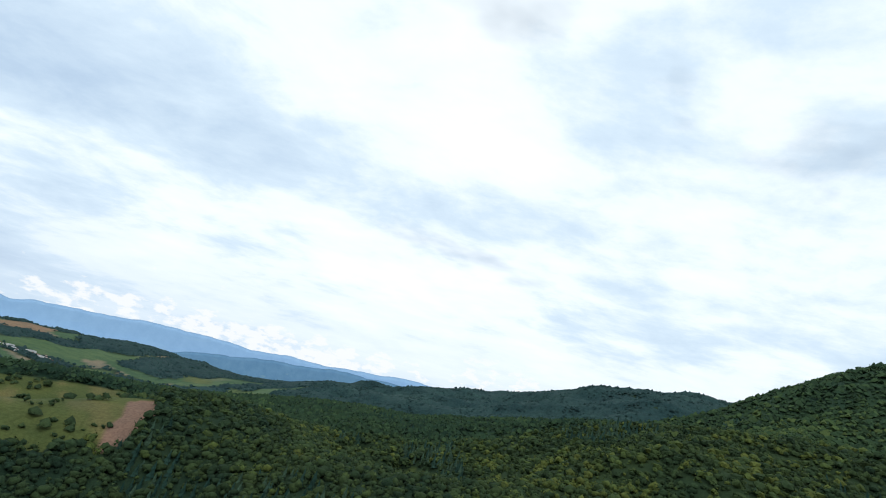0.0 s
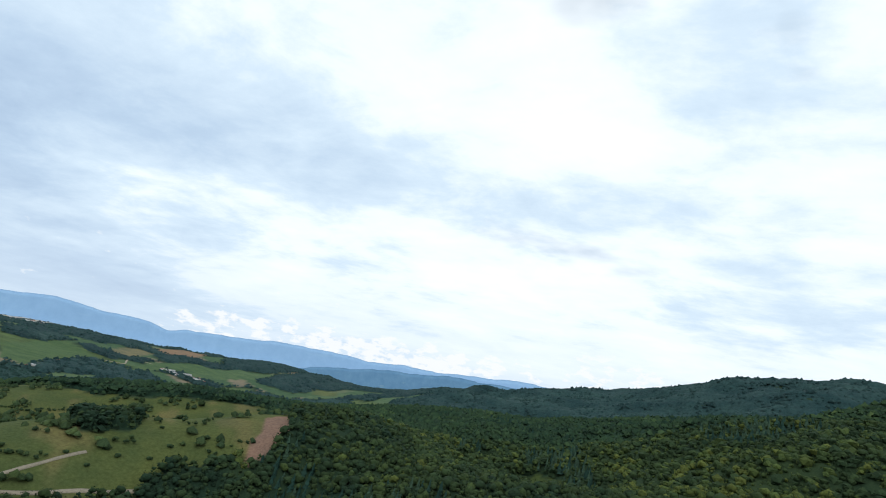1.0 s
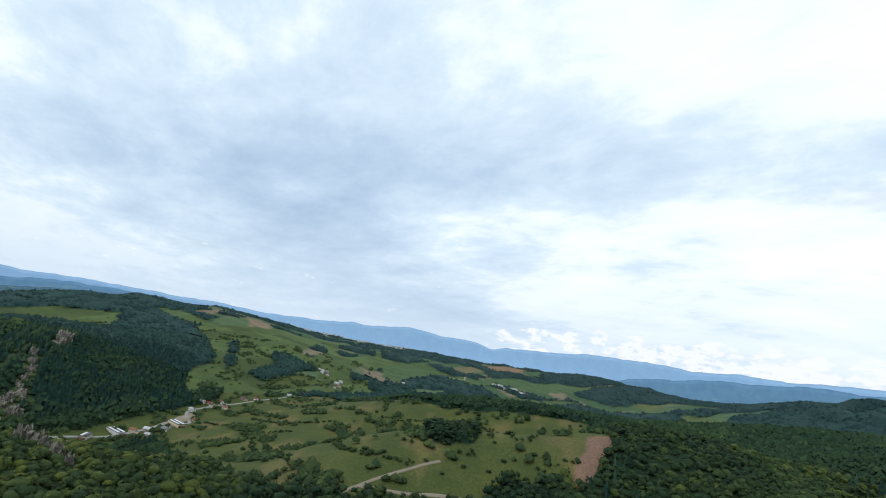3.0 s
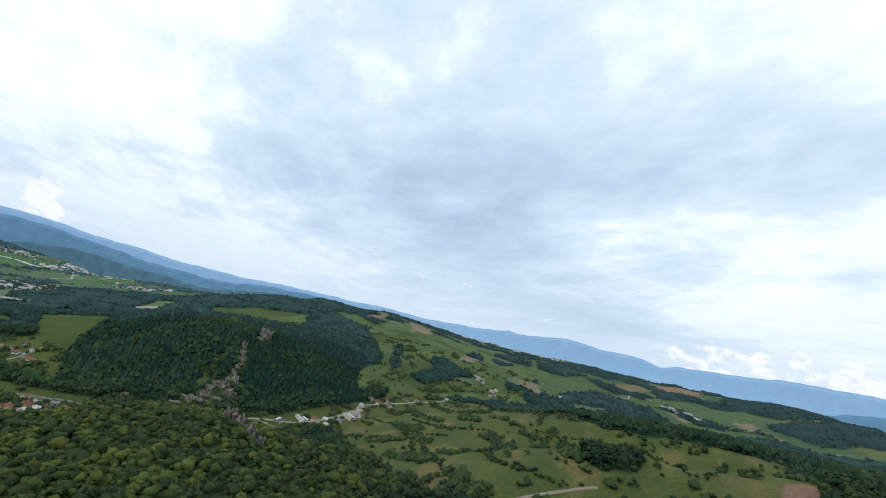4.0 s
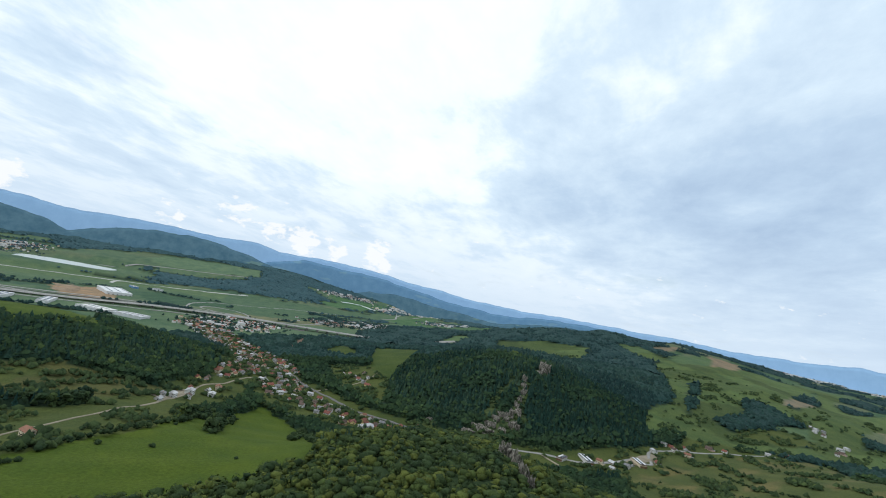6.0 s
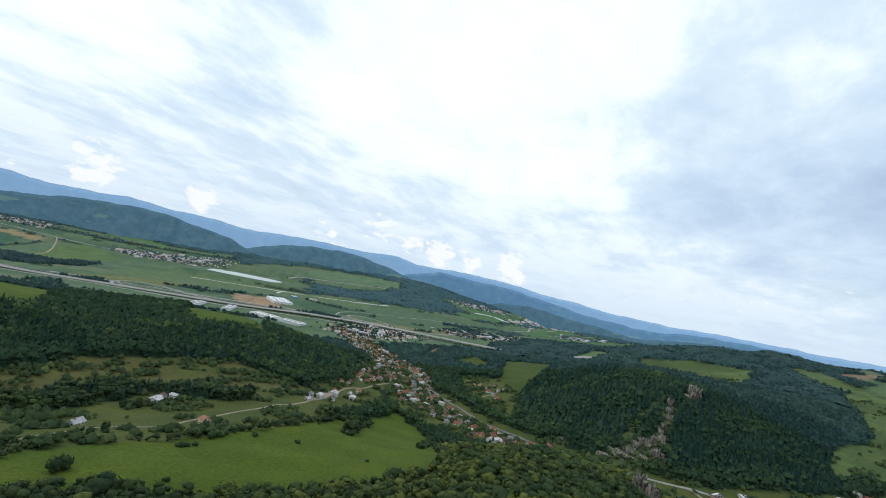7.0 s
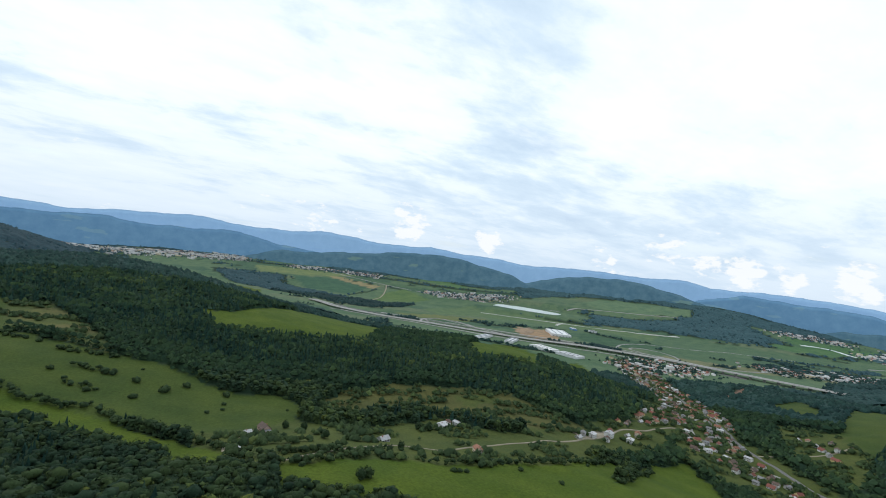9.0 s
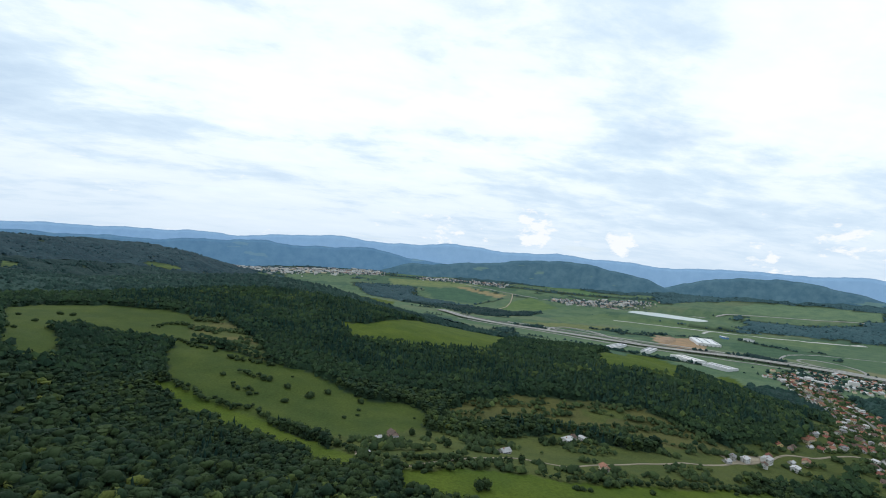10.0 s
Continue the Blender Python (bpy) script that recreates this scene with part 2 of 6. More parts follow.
GROUND = material("land", ground_look)
BROADLEAF = material("broadleaf_foliage", leaf_look((0.016, 0.036, 0.020), (0.054, 0.087, 0.029)))
NEAR_BROADLEAF = material("near_broadleaf_foliage", leaf_look((0.016, 0.033, 0.017), (0.062, 0.086, 0.022)))
NEEDLES = material("spruce_needles", leaf_look((0.011, 0.032, 0.023), (0.031, 0.063, 0.041)))
# Aerial haze is put into the next foliages: bluer with distance.
MID_HAZE_BROADLEAF = material("hazed_hill_broadleaf_foliage", leaf_look((0.015, 0.037, 0.031), (0.034, 0.066, 0.045), 0.22, 2.0))
MID_HAZE_NEEDLES = material("hazed_hill_spruce_foliage", leaf_look((0.012, 0.033, 0.030), (0.024, 0.050, 0.040), 0.22, 2.0))
FAR_HAZE_BROADLEAF = material("hazed_distant_broadleaf_foliage", leaf_look((0.016, 0.038, 0.035), (0.040, 0.074, 0.058), 0.075, 7.0))
REMOTE_HAZE_BROADLEAF = material("hazed_remote_broadleaf_foliage", leaf_look((0.033, 0.070, 0.072), (0.052, 0.096, 0.094), 0.05, 9.0))
FAR_HAZE_NEEDLES = material("hazed_distant_spruce_foliage", leaf_look((0.015, 0.036, 0.031), (0.032, 0.060, 0.047), 0.09, 6.0))
WEST_HAZE_BROADLEAF = material("hazed_far_hill_broadleaf_foliage", leaf_look((0.023, 0.050, 0.056), (0.042, 0.078, 0.078), 0.05, 9.0))


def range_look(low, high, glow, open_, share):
    """Wooded mountains many kilometres away, a plain backdrop behind the land: daylit haze is put into their colours
    and glow.
    """
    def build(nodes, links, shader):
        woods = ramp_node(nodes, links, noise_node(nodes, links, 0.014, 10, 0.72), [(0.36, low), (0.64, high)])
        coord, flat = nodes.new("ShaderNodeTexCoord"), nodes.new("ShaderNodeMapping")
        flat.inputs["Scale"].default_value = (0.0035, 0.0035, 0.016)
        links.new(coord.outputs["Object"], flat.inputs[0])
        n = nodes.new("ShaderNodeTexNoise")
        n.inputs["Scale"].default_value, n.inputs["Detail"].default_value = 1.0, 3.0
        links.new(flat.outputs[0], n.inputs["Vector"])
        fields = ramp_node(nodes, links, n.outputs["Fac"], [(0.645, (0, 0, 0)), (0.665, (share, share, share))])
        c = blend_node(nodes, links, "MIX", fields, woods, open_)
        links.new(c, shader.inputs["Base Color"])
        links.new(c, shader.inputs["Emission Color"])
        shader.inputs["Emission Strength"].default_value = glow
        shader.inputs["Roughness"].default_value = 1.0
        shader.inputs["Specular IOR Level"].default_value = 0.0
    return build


# Blue of the air painted in, palest on the farthest range.
RANGE_FAR = material("far_mountains_haze_blue", range_look((0.150, 0.245, 0.370), (0.170, 0.270, 0.395), 0.85, (0.18, 0.28, 0.39), 0.3))
RANGE_MID = material("middle_mountains_haze_blue", range_look((0.068, 0.138, 0.222), (0.088, 0.166, 0.250), 0.75, (0.12, 0.20, 0.24), 0.5))
RANGE_NEAR = material("near_mountains_haze_green_blue", range_look((0.038, 0.080, 0.112), (0.062, 0.112, 0.142), 0.65, (0.10, 0.155, 0.13), 0.6))
SCRUB = material("scrub_foliage", leaf_look((0.022, 0.040, 0.018), (0.062, 0.088, 0.027)))

# ---------------------------------------------------------------- land cover
OPEN = []
# scrub_pasture
OPEN.append((1, [(-1024, 326), (-1096, 432), (-1162, 548), (-1260, 834), (-736, 784), (-618, 900), (-516, 992), (-262, 576), (-254, 510), (-252, 474), (-304, 428), (-288, 406), (-356, 276), (-400, 200), (-664, 282), (-912, 300)]))
# felled_strip
OPEN.append((3, [(-278, 550), (-260, 568), (-240, 522), (-236, 484), (-252, 472), (-264, 500)]))
# far_slope
OPEN.append((6, [(-2224, 732), (-2484, 900), (-2720, 1268), (-2758, 1628), (-2594, 2192), (-2172, 2216), (-1984, 2278), (-1500, 1316), (-1306, 880), (-1260, 692), (-1268, 524), (-1214, 428), (-1376, 472), (-1564, 608), (-1890, 670)]))
# stubble
OPEN.append((8, [(-2520, 1100), (-2916, 1422), (-2496, 1172)]))
# copse_a
OPEN.append((0, [(-1468, 676), (-1594, 808), (-1792, 900), (-1826, 968), (-1640, 1012), (-1440, 924), (-1372, 808), (-1380, 700)]))
# copse_b
OPEN.append((0, [(-1900, 768), (-1972, 828), (-1584, 684), (-1434, 592), (-1598, 650)]))
# copse_d
OPEN.append((0, [(-1904, 1074), (-2108, 1232), (-2592, 1592), (-2056, 1296), (-1828, 1080)]))
# copse_e
OPEN.append((0, [(-2296, 1488), (-2806, 1868), (-2594, 1856), (-2576, 1984), (-2356, 1812), (-2084, 1408)]))
# copse_f
OPEN.append((0, [(-1784, 1384), (-2068, 1718), (-1904, 1676), (-1860, 1738), (-1560, 1296), (-1614, 1260)]))
# belt_g
OPEN.append((0, [(-2900, 2690), (-2348, 2038), (-2656, 2240)]))
# copse_h
OPEN.append((0, [(-1698, 1202), (-1820, 1336), (-1760, 1348), (-1596, 1220), (-1548, 1112)]))
# copse_c
OPEN.append((0, [(-1760, 1348), (-1760, 1520), (-1872, 2156), (-1424, 1252), (-1464, 1132)]))
# mown_meadow
OPEN.append((2, [(-184, -324), (-214, -322), (-312, -292), (-438, -278), (-624, -300), (-828, -314), (-684, -140), (-432, -78), (-386, -120), (-162, -252)]))
# scrub_wood
OPEN.append((0, [(-424, 432), (-520, 540), (-570, 600), (-525, 612), (-369, 466), (-360, 446), (-369, 427), (-388, 420)]))
# meadow_edge
OPEN.append((0, [(-696, -332), (-732, -324), (-560, -234), (-534, -236)]))
# hamlet
OPEN.append((4, [(-112, -462), (-172, -464), (-248, -494), (-280, -464), (-340, -456), (-446, -464), (-468, -408), (-532, -368), (-578, -362), (-440, -312), (-340, -300), (-208, -302), (-158, -308), (-136, -344), (-130, -392)]))
# scrub_band
OPEN.append((10, [(-262, -508), (-340, -592), (-444, -600), (-532, -562), (-632, -522), (-680, -454), (-712, -394), (-522, -408), (-416, -508)]))
# glade_a
OPEN.append((4, [(-284, -652), (-328, -636), (-300, -612), (-272, -626)]))
# glade_b
OPEN.append((10, [(-370, -588), (-430, -556), (-410, -530), (-356, -556)]))
# glade_c
OPEN.append((10, [(-508, -532), (-582, -520), (-580, -500), (-488, -504)]))
# crop_plot
OPEN.append((4, [(-552, -408), (-630, -396), (-570, -372), (-530, -376)]))
# hedge_plots
OPEN.append((4, [(-330, -378), (-407, -334), (-495, -330), (-673, -378), (-882, -418), (-939, -389), (-829, -359), (-636, -316), (-489, -275), (-397, -282), (-331, -290), (-285, -298)]))
# crest_strip
OPEN.append((2, [(-1406, -1085), (-1441, -1069), (-1387, -968), (-1230, -860), (-1190, -900)]))
# terrace_a
OPEN.append((4, [(-516, -529), (-555, -531), (-590, -517), (-580, -497), (-530, -487), (-504, -496)]))
# terrace_b
OPEN.append((10, [(-492, -473), (-570, -460), (-569, -437), (-538, -412), (-487, -429)]))
# south_slope
OPEN.append((9, [(120, -788), (104, -860), (-48, -722), (-124, -688), (-184, -604), (-260, -580), (-268, -534), (-242, -486), (-168, -456), (-112, -460), (-60, -506), (4, -560), (84, -644)]))
# wood_glade
OPEN.append((4, [(8, 696), (36, 692), (64, 670), (44, 470), (16, 474)]))
# wood_glade_b
OPEN.append((4, [(-72, 710), (-44, 734), (-32, 716), (-64, 686)]))
# shed_yard
OPEN.append((4, [(-146, -392), (-170, -388), (-182, -350), (-186, -318), (-150, -296), (-126, -330)]))
# green_strip
OPEN.append((2, [(114, -668), (32, -600), (-48, -516), (-110, -436), (-144, -364), (-122, -310), (-80, -408), (-18, -488), (54, -556)]))
# upper_meadow
OPEN.append((9, [(472, -1044), (448, -1096), (328, -1128), (144, -1088), (72, -884), (116, -820), (160, -860), (208, -860), (280, -884), (312, -856), (242, -722), (252, -668), (304, -696)]))
# scrub_corner
OPEN.append((1, [(140, -1068), (64, -1064), (-8, -892), (-48, -734), (12, -792), (104, -900)]))
# crest_meadow
OPEN.append((2, [(-186, -1050), (-252, -1032), (-616, -1456), (-940, -1504), (-520, -896), (-352, -870), (-204, -904)]))
# crest_meadow_b
OPEN.append((2, [(-745, -826), (-1323, -1417), (-1388, -1348), (-1376, -1214), (-830, -660), (-690, -700)]))
# crest_meadow_c
OPEN.append((2, [(-506, -3280), (-724, -2912), (-644, -2700), (-322, -1646)]))
# valley_field
OPEN.append((9, [(-1746, -376), (-1616, -160), (-1292, -178), (-1080, -174), (-1204, -244)]))
# valley_field_b
OPEN.append((9, [(-1542, -494), (-1726, -488), (-1548, -376), (-1432, -356), (-1460, -432)]))
# ridge_field
OPEN.append((6, [(-2544, 30), (-2546, 278), (-2456, 504), (-1628, 266), (-2196, 258), (-2324, 68)]))
# back_field_a
OPEN.append((6, [(-2404, -224), (-2634, -136), (-2558, 4), (-2334, -20), (-2204, -180)]))
# back_field_b
OPEN.append((6, [(-2388, -468), (-2438, -312), (-2276, -230), (-2082, -322)]))
# back_field_c
OPEN.append((6, [(-2620, 664), (-2524, 808), (-2360, 904), (-2300, 802), (-2452, 674)]))
# back_field_d
OPEN.append((6, [(-2572, 916), (-2472, 1060), (-2272, 1008), (-2250, 868)]))
# valley_east
OPEN.append((5, [(-2464, -948), (-3208, -1084), (-4180, -1348), (-4690, -840), (-4262, -440), (-3544, -178), (-2720, -144), (-2716, -426), (-2400, -584), (-2324, -778)]))
# far_hill_fields
OPEN.append((6, [(761, -3072), (632, -3094), (539, -3096), (610, -3007), (726, -3022)]))
OPEN.append((6, [(1257, -2678), (1202, -2703), (1171, -2601), (1196, -2555)]))
# quarry
OPEN.append((3, [(-1528, -608), (-1884, -700), (-1862, -678), (-1504, -574)]))
# glade_v
OPEN.append((4, [(-1288, -380), (-1312, -272), (-1148, -170), (-1000, -146), (-1024, -204), (-1112, -292)]))
# Many of these greens have the valley's haze mixed in as extra blue.
FIELDS = []
# dark green crop by the river
FIELDS.append(((0.046, 0.098, 0.062), [(-1089, -3663), (-1344, -3618), (-1637, -3593), (-1670, -3322), (-1318, -3024), (-1078, -3203)]))
# stubble strip
FIELDS.append(((0.23, 0.19, 0.105), [(-1379, -3726), (-1518, -3684), (-1697, -3327), (-1581, -3229)]))
# olive field
FIELDS.append(((0.13, 0.165, 0.075), [(-920, -4140), (-1261, -4024), (-1661, -3784), (-1361, -3672), (-1078, -3716), (-857, -3808)]))
# olive square
FIELDS.append(((0.085, 0.135, 0.052), [(-1396, -2808), (-1630, -3081), (-1893, -3273), (-1902, -2876), (-1728, -2791), (-1426, -2696)]))
# pale green strip
FIELDS.append(((0.085, 0.15, 0.07), [(-2183, -3940), (-2536, -3820), (-2622, -3413), (-2478, -3367), (-2355, -3714)]))
# airfield grass
FIELDS.append(((0.088, 0.135, 0.068), [(-1547, -2404), (-2109, -2688), (-2190, -2556), (-2428, -2313), (-2614, -2068), (-2821, -1883), (-2979, -1691), (-3027, -1562), (-2858, -1451), (-2656, -1539), (-2568, -1697), (-2443, -1921), (-2205, -2081), (-1902, -2188), (-1537, -2202)]))
# airfield grass east
FIELDS.append(((0.072, 0.120, 0.070), [(-2963, -1736), (-3051, -1637), (-3294, -1312), (-3511, -982), (-3612, -762), (-3413, -763), (-3251, -969), (-2877, -1199), (-2567, -1348), (-2617, -1546)]))
# olive strip
FIELDS.append(((0.12, 0.14, 0.06), [(-1241, -2168), (-1508, -2154), (-1818, -2081), (-1568, -1937), (-1345, -1999)]))
# dark green field
FIELDS.append(((0.046, 0.092, 0.054), [(-2224, -1732), (-2501, -1707), (-2422, -1485), (-2549, -1422), (-2298, -1308), (-2042, -1313), (-1928, -1396), (-1967, -1538)]))
# bare earthworks
FIELDS.append(((0.27, 0.19, 0.12), [(-1772, -1793), (-1921, -1786), (-2057, -1797), (-1775, -1474), (-1652, -1507), (-1645, -1614)]))
# hill field
FIELDS.append(((0.100, 0.155, 0.092), [(-3150, -2587), (-3479, -2633), (-3774, -2383), (-3847, -2037), (-3665, -1931), (-3506, -2025), (-3322, -2255), (-3218, -2418)]))
# hill field low
FIELDS.append(((0.085, 0.130, 0.080), [(-2800, -2874), (-3209, -2845), (-3240, -2667), (-3197, -2444), (-3001, -2595)]))
# east bank grass
FIELDS.append(((0.065, 0.13, 0.058), [(-3912, -1404), (-4061, -1172), (-4213, -920), (-3879, -894), (-3731, -1144), (-3779, -1324)]))
# garden grass
FIELDS.append(((0.06, 0.12, 0.055), [(-3553, -802), (-3769, -561), (-3627, -309), (-3064, -295), (-3287, -628)]))
# head of the valley
FIELDS.append(((0.06, 0.115, 0.055), [(-3735, -616), (-3786, -249), (-3058, 33), (-2871, -133), (-3194, -397)]))
FIELDS.append(((0.088, 0.135, 0.06), [(-2388, -239), (-2682, -171), (-2667, -65), (-2548, -129), (-2357, -170)]))
FIELDS.append(((0.07, 0.135, 0.062), [(-3545, -1353), (-3752, -1188), (-3936, -999), (-3673, -1011), (-3474, -1223)]))
FIELDS.append(((0.062, 0.12, 0.052), [(-4041, -729), (-4334, -543), (-3838, -483), (-3699, -630)]))
# wide pasture
FIELDS.append(((0.06, 0.1, 0.04), [(-1981, 1583), (-2316, 1996), (-2405, 2268), (-2209, 2182), (-1969, 2133), (-2070, 2060), (-1803, 1653), (-1615, 1393), (-1687, 1370)]))
# strip field
FIELDS.append(((0.062, 0.104, 0.046), [(-1879, 2096), (-2142, 2591), (-2162, 2912), (-1948, 3323), (-1984, 2553)]))
# village meadow
FIELDS.append(((0.066, 0.108, 0.05), [(-1956, 2664), (-2040, 3315), (-1803, 3468), (-1810, 3180), (-1862, 2602)]))
# wood-side meadow
FIELDS.append(((0.064, 0.1, 0.044), [(-1642, 1960), (-1772, 2399), (-1644, 2922), (-1596, 2847), (-1679, 2286)]))
# stubble
FIELDS.append(((0.2, 0.135, 0.085), [(-2523, 3016), (-2681, 3495), (-2527, 3608), (-2323, 3202), (-2404, 2979)]))
# stubble far
FIELDS.append(((0.21, 0.165, 0.12), [(-2139, 4286), (-1908, 4394), (-1720, 4471), (-1839, 4258)]))
# stubble small
FIELDS.append(((0.22, 0.17, 0.12), [(-1372, 4588), (-1216, 4632), (-1219, 4632), (-1314, 4606)]))
# fallow
FIELDS.append(((0.135, 0.125, 0.07), [(-2478, 2670), (-2444, 2820), (-2342, 2832), (-2196, 2471), (-2294, 2447)]))
# glade field
FIELDS.append(((0.085, 0.105, 0.042), [(-1415, 3341), (-1205, 3235), (-1167, 3052), (-1332, 3079)]))
# glade field low
FIELDS.append(((0.075, 0.105, 0.042), [(-1043, 3021), (-780, 2810), (-751, 2676), (-950, 2831)]))
# slope green
FIELDS.append(((0.07, 0.112, 0.05), [(-2515, 883), (-3123, 1319), (-2452, 1053), (-2341, 871)]))
# slope stubble
FIELDS.append(((0.19, 0.145, 0.095), [(-3093, 1307), (-3235, 1542), (-2615, 1243), (-2417, 1033)]))
# crest stubble
FIELDS.append(((0.17, 0.135, 0.09), [(-2700, 859), (-3211, 1178), (-2928, 1065), (-2580, 840)]))
# saddle green
FIELDS.append(((0.078, 0.118, 0.052), [(-2564, 654), (-2601, 769), (-2522, 810), (-2479, 725)]))
VALLEY_WOODS = []
# river wood
VALLEY_WOODS.append([(-529, -3812), (-845, -3745), (-1058, -3637), (-962, -3337), (-1062, -3148), (-1257, -2867), (-1381, -2601), (-1668, -2686), (-1445, -2424), (-1209, -2389), (-1019, -2638), (-806, -2943), (-567, -3383)])
# runway belt
VALLEY_WOODS.append([(-1918, -2741), (-2205, -2576), (-2387, -2365), (-2571, -2189), (-2823, -2056), (-3081, -1907), (-3294, -1716), (-3210, -1667), (-3001, -1852), (-2759, -2005), (-2433, -2101), (-2308, -2326), (-2180, -2543)])
# hill foot wood
VALLEY_WOODS.append([(-2521, -2269), (-2673, -2185), (-2843, -1998), (-3043, -1730), (-3264, -1477), (-3532, -1243), (-3685, -1252), (-3738, -1340), (-4075, -1914), (-4002, -2186), (-3734, -2040), (-3432, -1932), (-3124, -2108), (-3011, -2310), (-2939, -2553)])
# slope wood
VALLEY_WOODS.append([(-2940, -3160), (-3273, -3204), (-3753, -3069), (-4092, -2601), (-4291, -2294), (-3979, -2113), (-3801, -2401), (-3504, -2654), (-3244, -2878), (-2848, -2929)])
# hill A foot
VALLEY_WOODS.append([(-1054, -4548), (-1582, -4345), (-1982, -3888), (-2461, -3696), (-2659, -3466), (-2789, -3327), (-3133, -3386), (-3215, -3488), (-2604, -3941), (-1599, -4418), (-1052, -4567)])
# east belt
VALLEY_WOODS.append([(-3025, -1483), (-3368, -1174), (-3544, -837), (-3500, -780), (-3250, -894), (-2912, -1138)])
# south junction wood
VALLEY_WOODS.append([(-2331, -600), (-2586, -416), (-2839, -217), (-2682, 50), (-2439, 59), (-2239, -143), (-2129, -424)])
# head of the valley
VALLEY_WOODS.append([(-2505, -670), (-3239, -551), (-3030, -241), (-2791, -14), (-2633, -84), (-2400, -267), (-1644, -329), (-2191, -596)])
VALLEY_WOODS.append([(-4776, -508), (-4807, -159), (-4813, 85), (-3982, -104), (-4083, -345)])
VALLEY_WOODS.append([(-3058, 33), (-4039, 282), (-4778, 660), (-2942, 600), (-2774, 349), (-2769, 95)])
# plain ridge wood
VALLEY_WOODS.append([(-2834, 2211), (-2808, 2383), (-2448, 2340), (-2362, 2150), (-2320, 1941), (-2374, 1875)])
# plain copse
VALLEY_WOODS.append([(-1569, 1359), (-1670, 1476), (-1778, 1633), (-2052, 2043), (-1981, 2145), (-1951, 2342), (-1819, 2240), (-1618, 1779), (-1538, 1454), (-1487, 1230), (-1667, 1356)])
# plain wood line
VALLEY_WOODS.append([(-1441, 1197), (-1509, 1540), (-1749, 2049), (-1594, 1895), (-1654, 2255), (-1587, 2833), (-1500, 2697), (-661, 880), (-771, 800), (-1355, 1136)])
# plain long wood
VALLEY_WOODS.append([(-2321, 2808), (-2380, 3181), (-2189, 3391), (-2032, 3413), (-2080, 3107), (-2167, 2664)])
# plain far wood
VALLEY_WOODS.append([(-2334, 3488), (-2448, 4116), (-2189, 4260), (-1825, 4107), (-1839, 3449), (-1996, 3248)])
# plateau wood
VALLEY_WOODS.append([(-1913, 4392), (-1627, 4505), (-1215, 4632), (-760, 4728), (-479, 3032), (-1194, 4639), (-1705, 4476), (-1725, 3783)])
# dark belt
VALLEY_WOODS.append([(-1850, 3277), (-1773, 4112), (-1497, 4550), (-463, 2962), (-451, 2916), (-1128, 3467), (-1518, 3286), (-1712, 3059)])
# mid belt
VALLEY_WOODS.append([(-2621, 2170), (-3498, 3269), (-2843, 2988), (-2567, 3053), (-2548, 2693), (-2555, 2414)])
TREE_LINES = []
TREE_LINES.append((14, [(-1301, -2979), (-1479, -3098), (-1621, -3211)]))
TREE_LINES.append((16, [(-1569, -1986), (-1739, -1937), (-1911, -1851), (-2077, -1834)]))
TREE_LINES.append((8, [(-1487, -3601), (-1724, -3332), (-1855, -3247)]))
TREE_LINES.append((16, [(-2012, -3797), (-2132, -3641), (-2278, -3356), (-2315, -3086)]))
TREE_LINES.append((16, [(-912, -1771), (-1051, -1726), (-1224, -1588), (-1365, -1393), (-1487, -1250)]))
TREE_LINES.append((15, [(-2341, -1791), (-2311, -1620), (-2326, -1489)]))
SPRUCE = []
# cliff_ridge
SPRUCE.append([(-1159, -183), (-1543, -99), (-1465, 200), (-1800, 607), (-1110, 417), (-955, 150), (-986, 24), (-1001, -111)])
# south_hill
SPRUCE.append([(478, -1655), (50, -1533), (-235, -1456), (-447, -1063), (-639, -728), (-1362, -782), (-1054, -518), (-713, -487), (-448, -610), (-310, -678), (-142, -745), (-44, -953), (319, -1155)])
# plantation
SPRUCE.append([(517, 2114), (675, 2101), (314, 592), (248, 566), (214, 657)])
# glade_spruce
SPRUCE.append([(9, 748), (83, 747), (101, 612), (38, 457), (11, 677)])
# near_spruce
SPRUCE.append([(66, -498), (-19, -529), (-97, -423), (-75, -299), (-34, -292), (22, -368)])


VILLAGE = [(-1721, -1142), (-1761, -1052), (-1593, -821), (-1432, -663), (-1179, -410), (-998, -310), (-936, -207), (-909, -64), (-851, -72), (-833, -161), (-890, -261), (-900, -318), (-911, -358), (-950, -410), (-888, -438), (-880, -459), (-987, -511), (-1103, -548), (-1303, -689), (-1465, -883)]
